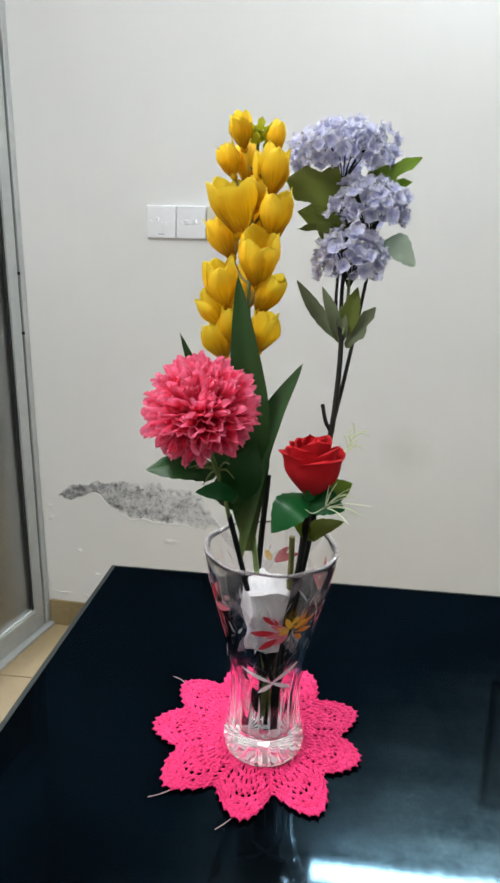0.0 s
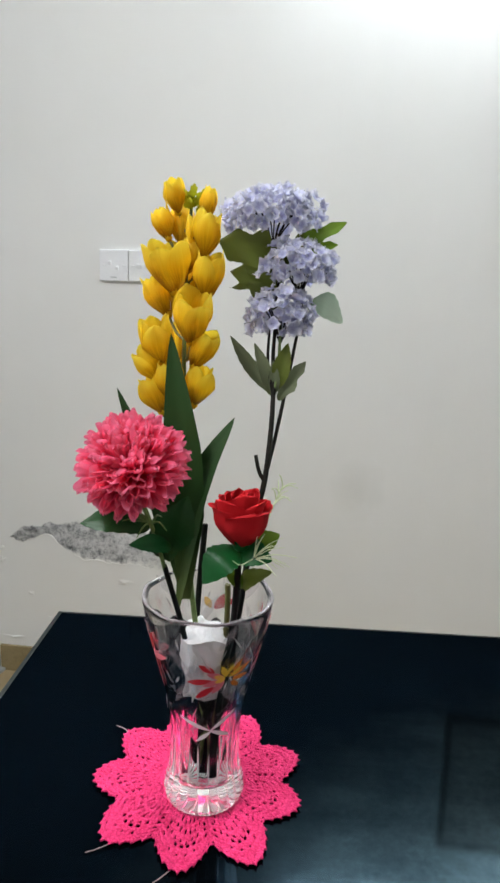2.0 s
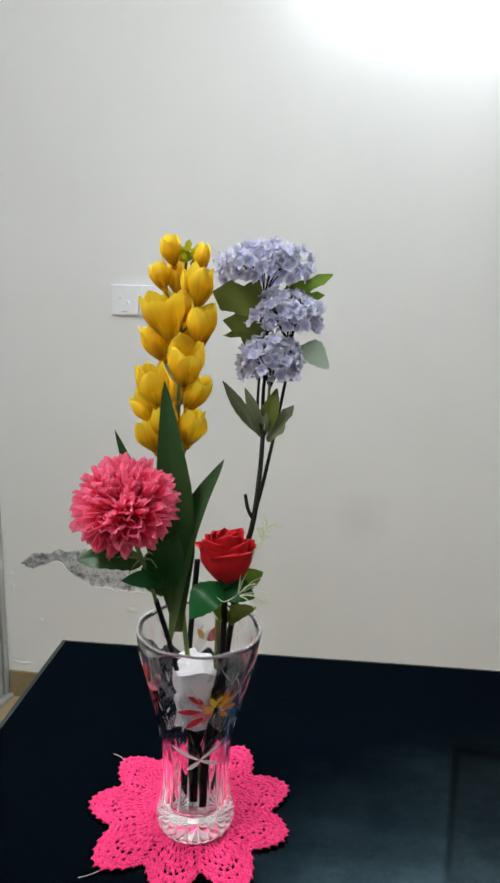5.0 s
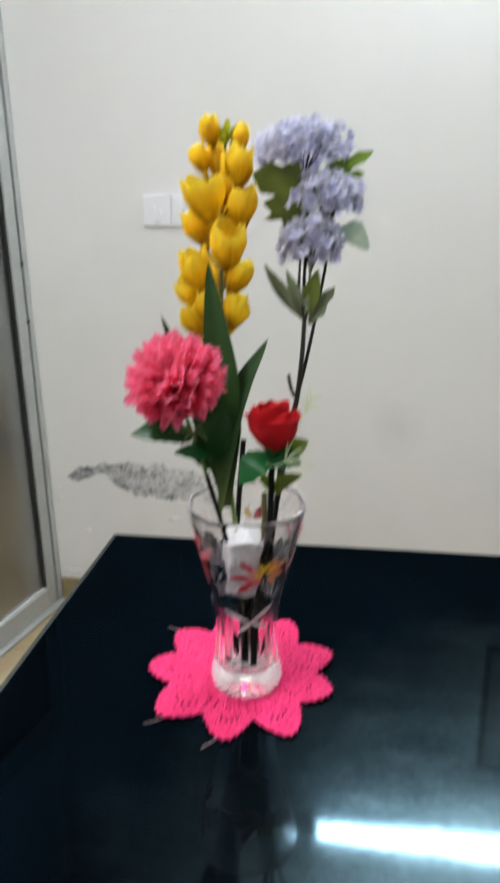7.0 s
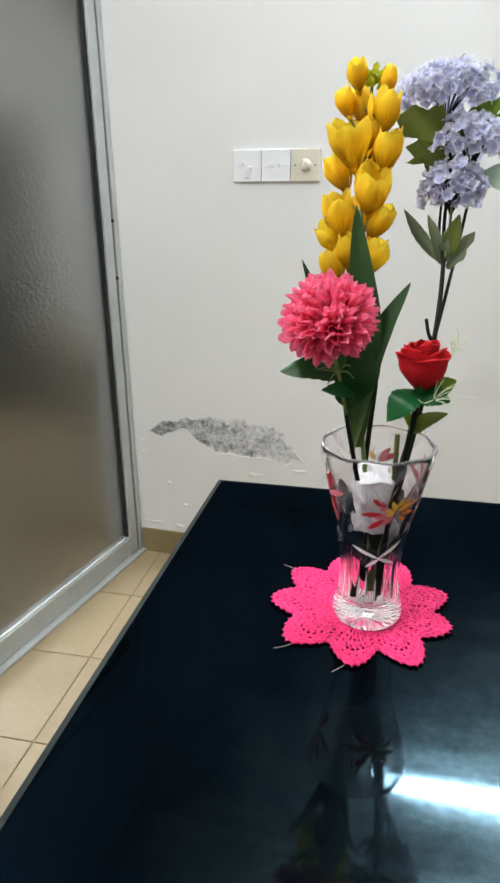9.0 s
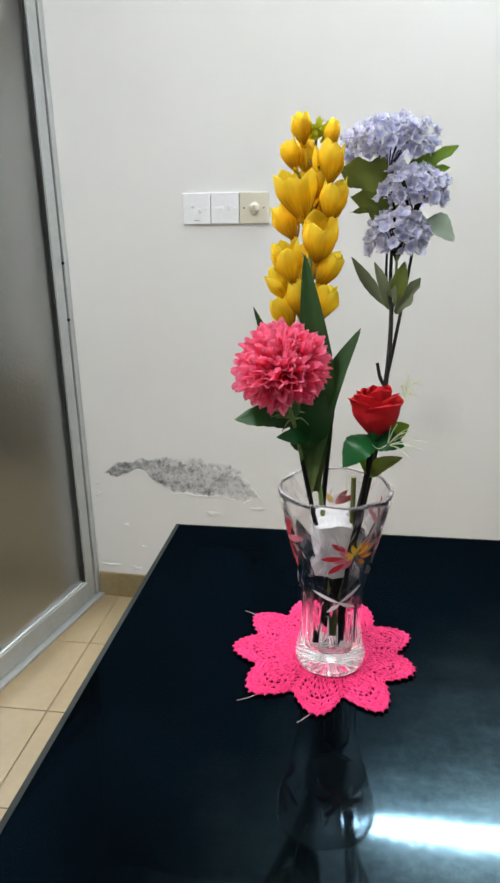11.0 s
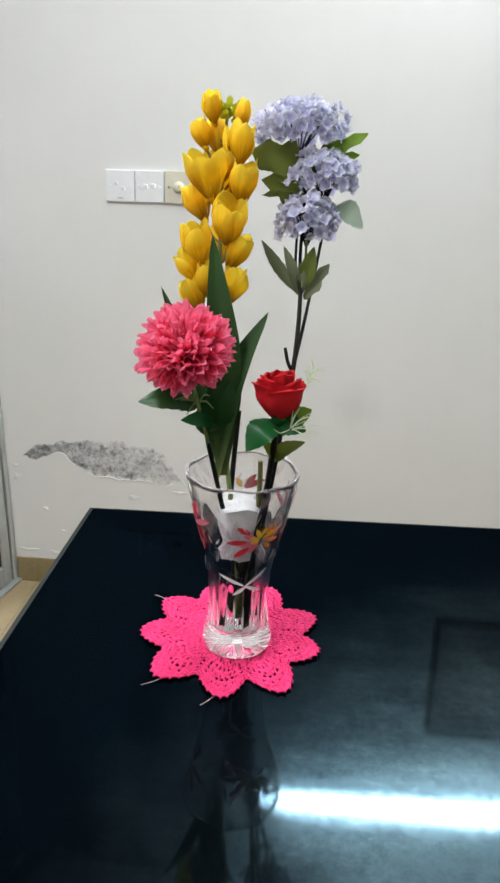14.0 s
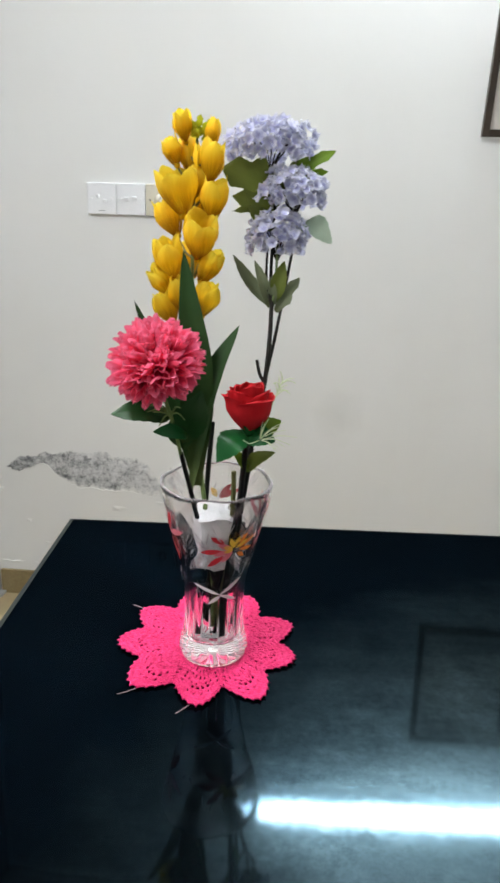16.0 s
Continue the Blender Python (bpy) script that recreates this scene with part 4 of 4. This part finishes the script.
def hydrangea():
    random.seed(5)
    root = Vector((AX, AY, Z0))
    t = thing("hydrangea_stem", root, "tall artificial lilac-blue hydrangea branch with three flower heads", "artificial flower")

    def r(*p):
        return Vector(p) - root
    stem(t, [r(0.092, 0.366, 0.785), r(0.121, 0.373, 0.89), r(0.140, 0.382, 0.975), r(0.151, 0.394, 1.055), r(0.158, 0.402, 1.092), r(0.1605, 0.420, 1.14), r(0.160, 0.436, 1.178)], 0.0036, 0.0023, BROWN_STEM)
    stem(t, [r(0.158, 0.402, 1.090), r(0.152, 0.402, 1.100), r(0.148, 0.403, 1.116)], 0.0022, 0.0018, BROWN_STEM, "stub")
    stem(t, [r(0.159, 0.408, 1.10), r(0.167, 0.432, 1.145), r(0.180, 0.462, 1.235), r(0.184, 0.478, 1.285)], 0.0022, 0.0012, BROWN_STEM, "branch")
    stem(t, [r(0.160, 0.434, 1.172), r(0.157, 0.450, 1.215), r(0.158, 0.466, 1.27), r(0.152, 0.490, 1.33)], 0.0022, 0.0012, BROWN_STEM, "branch")
    stem(t, [r(0.160, 0.434, 1.172), r(0.163, 0.444, 1.20), r(0.163, 0.456, 1.24)], 0.0020, 0.0012, GREEN_STEM, "branch")
    stem(t, [r(0.160, 0.434, 1.172), r(0.153, 0.440, 1.20), r(0.152, 0.452, 1.238)], 0.0020, 0.0012, BROWN_STEM, "branch")

    def floret(seed):
        noise.seed_set(seed + 30)
        g = Geo()
        for k in range(4):
            a0 = k * math.pi / 2 + 0.15 * math.sin(seed + k)
            rows = []
            for i in range(5):
                u = i / 4 * 2 - 1
                row = []
                for j in range(6):
                    s = j / 5
                    w = 0.56 * math.sin(math.pi * min(1, 0.12 + 0.86 * s)) ** 0.8 * (1 + 0.16 * math.sin(7 * s + seed))
                    x, y = 0.04 + s * (1 - 0.22 * abs(u) ** 1.5 + 0.10 * math.sin(5 * u + seed + k)), u * w
                    z = 0.38 * s * s + 0.95 * s * noise.noise(Vector((u * 1.9, s * 2.2 + k, seed))) + 0.10 * u * u
                    row.append((x * math.cos(a0) - y * math.sin(a0), x * math.sin(a0) + y * math.cos(a0), z))
                rows.append(row)
            g.grid(rows)
        return g.mesh("floret", LILAC)
    florets = [floret(s) for s in range(9)]
    for (c, ax, n, low) in [((0.149, 0.488, 1.346), (0.047, 0.038, 0.026), 130, -0.45), ((0.1785, 0.474, 1.296), (0.037, 0.034, 0.026), 104, -0.5), ((0.163, 0.458, 1.248), (0.031, 0.030, 0.026), 92, -0.6)]:
        c = Vector(c)
        g = Geo()
        for i in range(12):
            a = i * 2.4
            q = Vector((0.6 * ax[0] * math.cos(a), 0.6 * ax[1] * math.sin(a), 0.2 * ax[2]))
            g.tube(curve([c - root + Vector((0, 0, -ax[2] * 1.1)), c - root + q * 0.5 - Vector((0, 0, ax[2] * 0.4)), c - root + q], 5), 0.0007, 5)
        head = part("flower_head", g, BROWN_STEM, t, "cluster of small lilac florets")
        for i in range(n):
            zz = 1 - (i + 0.5) / n * (1 - low)
            rr = math.sqrt(max(0, 1 - zz * zz))
            a = i * 2.39996 + random.uniform(-0.2, 0.2)
            d = Vector((rr * math.cos(a), rr * math.sin(a), zz))
            sc = random.uniform(0.70, 1.13)
            p = c + Vector((d.x * ax[0], d.y * ax[1], d.z * ax[2])) * sc
            nrm = (Vector((d.x, d.y, d.z + 0.25)) + Vector((random.uniform(-0.7, 0.7), random.uniform(-0.7, 0.7), random.uniform(-0.5, 0.5)))).normalized()
            part("floret", florets[random.randrange(9)], LILAC, head, m=aim(p - root, nrm, random.uniform(0, 6.28), random.uniform(0.0060, 0.0100)))
    leaf("leaf", r(0.160, 0.480, 1.300), r(0.096, 0.468, 1.320), 0.042, LEAF_OLIVE, t, 0.05, (0.1, -1, 0.25), 0.12, "lobed", "broad olive-green serrated leaf", wavy=0.04)
    leaf("leaf", r(0.162, 0.475, 1.278), r(0.109, 0.462, 1.290), 0.024, LEAF_OLIVE, t, 0.06, (0.1, -1, 0.3), 0.2, "lobed", "olive-green serrated leaf", wavy=0.05)
    leaf("leaf", r(0.140, 0.472, 1.262), r(0.110, 0.458, 1.274), 0.012, LEAF_OLIVE, t, 0.25, (0.1, -0.6, 0.8), 0.2, "lobed", "small drooping olive leaf", wavy=0.08)
    leaf("leaf", r(0.158, 0.470, 1.255), r(0.128, 0.458, 1.280), 0.022, LEAF_OLIVE, t, 0.08, (0.1, -1, 0.2), 0.2, "oval", "olive-green leaf", wavy=0.04)
    leaf("leaf", r(0.172, 0.490, 1.308), r(0.2225, 0.486, 1.342), 0.019, LEAF_BRIGHT, t, 0.10, (-0.2, -1, 0.4), 0.25, "lobed", "bright green serrated leaf", wavy=0.06)
    leaf("leaf", r(0.182, 0.490, 1.312), r(0.215, 0.484, 1.320), 0.013, LEAF_BRIGHT, t, 0.08, (-0.1, -1, 0.4), 0.25, "lobed", "bright green serrated leaf", wavy=0.06)
    leaf("leaf", r(0.160, 0.492, 1.300), r(0.185, 0.488, 1.332), 0.018, LEAF_OLIVE, t, 0.08, (0.1, -1, 0.3), 0.2, "lobed", "olive-green leaf", wavy=0.05)
    leaf("leaf", r(0.188, 0.478, 1.264), r(0.224, 0.468, 1.243), 0.030, LEAF_PALE, t, 0.20, (0.1, -1, 0.7), 0.15, "oval", "pale mint-green leaf catching light", wavy=0.06)
    leaf("leaf", r(0.157, 0.440, 1.172), r(0.113, 0.448, 1.227), 0.015, LEAF_GREY, t, -0.08, (0.5, -1, 0.2), 0.3, "oval", "greyish green narrow leaf", wavy=0.04)
    leaf("leaf", r(0.157, 0.438, 1.170), r(0.139, 0.436, 1.222), 0.014, LEAF_GREY, t, 0.06, (0.6, -1, 0.1), 0.3, "oval", "greyish green narrow leaf", wavy=0.04)
    leaf("leaf", r(0.165, 0.440, 1.165), r(0.190, 0.450, 1.204), 0.017, LEAF_GREY, t, 0.05, (-0.4, -1, 0.2), 0.25, "lobed", "greyish green leaf", wavy=0.04)
    leaf("leaf", r(0.162, 0.440, 1.175), r(0.172, 0.444, 1.222), 0.018, LEAF_OLIVE, t, 0.06, (0.0, -1, 0.1), 0.3, "oval", "olive-green folded leaf")
    leaf("leaf", r(0.161, 0.438, 1.170), r(0.158, 0.440, 1.205), 0.011, LEAF_GREY, t, 0.06, (0.2, -1, 0.1), 0.3, "oval", "greyish green small leaf")


hydrangea()


def pink_flower():
    random.seed(11)
    root = Vector((AX, AY, Z0))
    t = thing("pink_flower_stem", root, "artificial pink chrysanthemum with dense ruffled petals", "artificial flower")

    def r(*p):
        return Vector(p) - root
    stem(t, [r(0.126, 0.386, 0.790), r(0.104, 0.366, 0.88), r(0.086, 0.358, 0.957), r(0.0765, 0.329, 1.026)], 0.0030, 0.0026, BLACK_STEM)
    stem(t, [r(0.0765, 0.329, 1.024), r(0.0735, 0.318, 1.05), r(0.068, 0.302, 1.083), r(0.062, 0.288, 1.11)], 0.0019, 0.0022, GREEN_STEM, "upper_stem")

    def ray_petal(seed):
        """A strap with a blunt tip, spooned along its length and curling in towards the flower's middle."""
        noise.seed_set(seed + 60)
        rows = []
        for i in range(7):
            u = i / 6 * 2 - 1
            row = []
            for j in range(11):
                s = math.sin(math.pi / 2 * j / 10)
                w = 0.120 * (0.30 + 0.70 * math.sin(math.pi / 2 * min(1, s * 1.2))) * max(0, 1 - s ** 9) ** 0.5
                bend = -0.10 * s + (0.62 - 0.12 * (seed % 4)) * max(0, s - 0.40) ** 1.6
                y = bend + 0.85 * w * u * u + 0.06 * s * noise.noise(Vector((u * 1.4, s * 3, seed)))
                row.append((u * w + 0.07 * s * noise.noise(Vector((s * 2, seed, 3))), y, s - 0.05 * math.cos(u * 5 + seed) * max(0, s - 0.85) * 5))
            rows.append(row)
        return Geo().grid(rows).mesh("petal", PINK)
    petals = [ray_petal(s) for s in range(6)]
    c = Vector((0.0605, 0.284, 1.130))
    core = Geo().turned([(0.0, -0.016), (0.010, -0.012), (0.016, 0.0), (0.011, 0.011), (0.0, 0.015)], 14)
    head = part("blossom", core, PINK, t, "dense ball of pink petals", m=aim(c - root, (-0.12, -0.55, 0.83)))
    n = 560
    for i in range(n):
        zz = 1 - (i + 0.5) / n * 1.72
        rr = math.sqrt(max(0, 1 - zz * zz))
        a = i * 2.39996 + random.uniform(-0.15, 0.15)
        d = Vector((rr * math.cos(a), rr * math.sin(a), zz)) + Vector([random.uniform(-0.25, 0.25) for _ in range(3)])
        size = 0.0475 * random.uniform(0.66, 1.03) * (1 - 0.16 * abs(d.normalized().z) ** 2)
        q = d.normalized()
        back = (Vector((0, 0, 1)) - q * q.z)
        side = back.cross(q) if back.length > 1e-3 else Vector((1, 0, 0))
        side.normalize()
        m = Matrix((side, q.cross(side), q)).transposed().to_4x4()
        part("petal", petals[random.randrange(6)], PINK, head, m=m @ Matrix.Rotation(random.uniform(-0.7, 0.7), 4, "Z") @ Matrix.Diagonal((size, size, size, 1)))
    leaf("leaf", r(0.068, 0.312, 1.068), r(0.0135, 0.288, 1.076), 0.026, LEAF_DARK, t, 0.16, (0.1, -0.8, 0.8), 0.2, "oval", "dark green oval leaf", wavy=0.05)
    leaf("leaf", r(0.086, 0.318, 1.049), r(0.056, 0.288, 1.060), 0.018, LEAF_GREEN, t, 0.1, (0.0, -0.8, 0.7), 0.15, "oval", "mid green oval leaf", wavy=0.03)
    leaf("leaf", r(0.078, 0.325, 1.040), r(0.100, 0.315, 1.098), 0.034, LEAF_DARK, t, 0.08, (0.3, -1, 0.2), 0.2, "oval", "broad dark green leaf", wavy=0.04)
    leaf("leaf", r(0.080, 0.330, 1.030), r(0.074, 0.320, 1.080), 0.026, LEAF_DARK, t, 0.08, (0.0, -1, 0.2), 0.2, "oval", "broad dark green leaf", wavy=0.04)
    for i, (dx, dz) in enumerate([(-0.022, 0.004), (-0.030, -0.002), (-0.018, 0.012), (0.012, 0.010), (-0.010, -0.010), (0.016, -0.002), (-0.026, 0.010)]):
        p = Vector((0.0705, 0.308, 1.074))
        q = p + Vector((dx, -0.012, dz))
        stem(t, [p - root, (p + q) / 2 - root + Vector((0, 0, 0.004)), q - root], 0.0012, 0.0005, GREEN_STEM, "sepal", 5, 6)


pink_flower()


def rose():
    random.seed(17)
    root = Vector((AX, AY, Z0))
    t = thing("rose_stem", root, "artificial red rose with green leaves and pale sprigs", "artificial flower")

    def r(*p):
        return Vector(p) - root
    stem(t, [r(0.118, 0.362, 0.786), r(0.128, 0.360, 0.90), r(0.138, 0.350, 0.963), r(0.1475, 0.300, 1.045), r(0.151, 0.284, 1.072)], 0.0036, 0.0028, BLACK_STEM)
    stem(t, [r(0.116, 0.390, 0.80), r(0.136, 0.372, 0.93), r(0.148, 0.345, 1.01), r(0.153, 0.315, 1.05)], 0.0030, 0.0024, BLACK_STEM, "branch")
    c = Vector((0.1515, 0.284, 1.0685))
    up = Vector((-0.06, 0.02, 1)).normalized()
    hip = Geo().turned([(0.0, -0.006), (0.004, -0.005), (0.008, 0.0), (0.009, 0.006), (0.005, 0.012), (0.0, 0.013)], 14)
    head = part("blossom", hip, LEAF_GREEN, t, "full red rose bloom", m=aim(c - root, up, 0.4, 0.88))

    def rose_petal(radius, height, half, flare, seed):
        noise.seed_set(seed + 90)
        rows = []
        for i in range(11):
            u = i / 10 * 2 - 1
            row = []
            for j in range(13):
                s = math.sin(math.pi / 2 * j / 12)
                w = half * min(1, 0.35 + 1.2 * s) * max(0.0, 1 - s ** 12) ** 0.5
                rad = radius * (0.20 + 0.80 * math.sin(math.pi / 2 * min(1, s * 1.5)))
                roll = max(0, s - 0.72) / 0.28
                rad += flare * roll ** 1.5
                z = height * (s - 0.05 * abs(u) ** 2.5 * s) - 0.35 * flare * roll ** 2.2
                a = u * w
                k = 0.0016 * noise.noise(Vector((u * 1.8, s * 2.2, seed * 2.3))) + 0.0012 * math.sin(u * 6 + seed) * roll
                row.append(((rad + k) * math.cos(a), (rad + k) * math.sin(a), z))
            rows.append(row)
        return Geo().grid(rows)
    spec = [(0.0235, 0.044, 1.10, 0.0050, 4, 0.5, 0.0), (0.0205, 0.047, 1.15, 0.0022, 3, 1.2, 0.001), (0.0160, 0.0505, 1.30, 0.0012, 3, 0.3, 0.001), (0.0115, 0.052, 1.6, 0.0008, 2, 0.9, 0.001), (0.0070, 0.0525, 2.2, 0.0005, 2, 0.2, 0.001), (0.0035, 0.052, 2.7, 0.0002, 1, 1.2, 0.001)]
    k = 0
    for radius, height, half, flare, n, spin, dz in spec:
        for i in range(n):
            k += 1
            m = Matrix.Translation((0, 0, dz)) @ Matrix.Rotation(spin + 2 * math.pi * i / n + random.uniform(-0.12, 0.12), 4, "Z") @ Matrix.Rotation(random.uniform(-0.03, 0.07), 4, "Y")
            part("petal", rose_petal(radius * random.uniform(0.95, 1.05), height * random.uniform(0.94, 1.05), half, flare, k), RED, head, m=m)
    leaf("leaf", r(0.151, 0.288, 1.066), r(0.1225, 0.268, 1.040), 0.030, LEAF_GREEN, t, 0.28, (-0.2, -0.9, 0.7), -0.12, "oval", "glossy dark green leaf", wavy=0.03)
    leaf("leaf", r(0.147, 0.288, 1.064), r(0.178, 0.274, 1.062), 0.024, LEAF_GREEN, t, 0.14, (0.1, -0.9, 0.7), -0.10, "oval", "glossy dark green leaf", wavy=0.03)
    leaf("leaf", r(0.160, 0.290, 1.066), r(0.182, 0.292, 1.078), 0.018, LEAF_BRIGHT, t, 0.1, (0.1, -1, 0.4), 0.1, "oval", "yellowish green leaf")
    leaf("leaf", r(0.149, 0.325, 1.015), r(0.1775, 0.290, 1.046), 0.017, LEAF_OLIVE, t, 0.12, (-0.3, -1, 0.6), 0.25, "oval", "olive-green leaf", wavy=0.04)
    leaf("leaf", r(0.148, 0.330, 1.013), r(0.1345, 0.292, 1.046), 0.012, LEAF_BRIGHT, t, 0.05, (0.4, -1, 0.3), 0.3, "oval", "yellow-green leaf")
    leaf("leaf", r(0.147, 0.333, 1.008), r(0.151, 0.322, 1.028), 0.011, LEAF_BRIGHT, t, 0.10, (0.1, -1, 0.2), 0.2, "oval", "small yellow-green leaf")
    base = Vector((0.163, 0.276, 1.062))
    for i in range(15):
        a = radians(-70 + i * 13 + random.uniform(-14, 14))
        reach = random.uniform(0.014, 0.030)
        q = base + Vector((reach * math.cos(a) + 0.006, -0.008 + 0.012 * math.sin(i * 2.3), 0.016 * math.sin(a) + 0.006))
        stem(t, [base - root, (base + q) / 2 - root + Vector((0, 0, 0.003)), q - root], 0.0006, 0.0002, NEEDLE, "needle", 5, 6, "pale green needle sprig" if i == 0 else "")
    stem(t, [base - root, base - root + Vector((-0.008, -0.020, 0.002)), base - root + Vector((-0.014, -0.022, 0.006))], 0.0006, 0.0002, NEEDLE, "needle", 5, 6)
    sprig = [Vector((0.165, 0.300, 1.070)), Vector((0.174, 0.312, 1.095)), Vector((0.181, 0.318, 1.112))]
    stem(t, [p - root for p in sprig], 0.0009, 0.0006, NEEDLE, "sprig", 5, 8)
    for i in range(10):
        p = sprig[1].lerp(sprig[2], i / 9)
        a = radians(10 + 17 * (i % 6)) * (1 if i % 4 else -0.4)
        q = p + Vector((0.014 * math.cos(a) * (1 if i % 3 else -0.5), 0.005 * (i % 3 - 1), 0.010 * math.sin(a) + 0.002))
        stem(t, [p - root, (p + q) / 2 - root + Vector((0, 0, 0.0025)), q - root], 0.0007, 0.0003, NEEDLE, "needle", 5, 6)


rose()


def cut_stems():
    root = Vector((AX, AY, Z0))
    for name, pts, r0, material, label in [
            ("cut_stem", [(0.108, 0.368, 0.785), (0.098, 0.388, 0.88), (0.0935, 0.400, 0.94), (0.0985, 0.409, 1.0395)], 0.0030, BLACK_STEM, "bare black cut flower stem standing in vase"),
            ("cut_stem", [(0.114, 0.380, 0.80), (0.126, 0.372, 0.90), (0.1292, 0.370, 0.956), (0.1292, 0.370, 0.994)], 0.0028, OLIVE_STEM, "short olive-green cut flower stem in vase")]:
        ob = part(name, Geo().tube(curve(pts, 16), r0, 10), material)
        tagged(ob, label, "artificial stem")


cut_stems()


# ---- floor tiles, last ----
def floor():
    base = block("floor", (RIGHT_X + 1.0, WALL_Y - FRONT_Y + 0.02, 0.04), GROUT, m=pose((RIGHT_X - 1.0) / 2, (WALL_Y + FRONT_Y) / 2, FLOOR - 0.022 - 0.002), bevel=0)
    tagged(base, "glossy beige square floor tiles with thin joints", "floor", kind="structure")
    size = 0.333
    tile = block("tile", (size - 0.003, size - 0.003, 0.008), TILE, base, bevel=0.001, segments=1)
    me = tile.data
    inv = base.matrix_basis.inverted()
    spin = Matrix.Translation((-0.752, 1.431, 0)) @ Matrix.Rotation(radians(4.0), 4, "Z")
    first = True
    for i in range(-4, 11):
        for j in range(-2, 14):
            m = inv @ spin @ pose((i + 0.5) * size, -(j + 0.5) * size, FLOOR - 0.004)
            w = (spin @ Vector(((i + 0.5) * size, -(j + 0.5) * size, 0)))
            if w.x > RIGHT_X - 0.06 or w.y < FRONT_Y + 0.06 or w.y > WALL_Y - 0.06 or w.x < -0.95 - 0.13 * (WALL_Y - w.y):
                continue
            if first:
                tile.matrix_basis, first = m, False
            else:
                part("tile", me, TILE, base, m=m)
    hall = block("hall_floor", (4.2, HALL_Y - FRONT_Y, 0.008), SKIRT, m=pose(-3.09, (HALL_Y + FRONT_Y) / 2, FLOOR - 0.0062), bevel=0)
    tagged(hall, "beige tiled hall floor beyond the door", "floor", kind="structure")


floor()
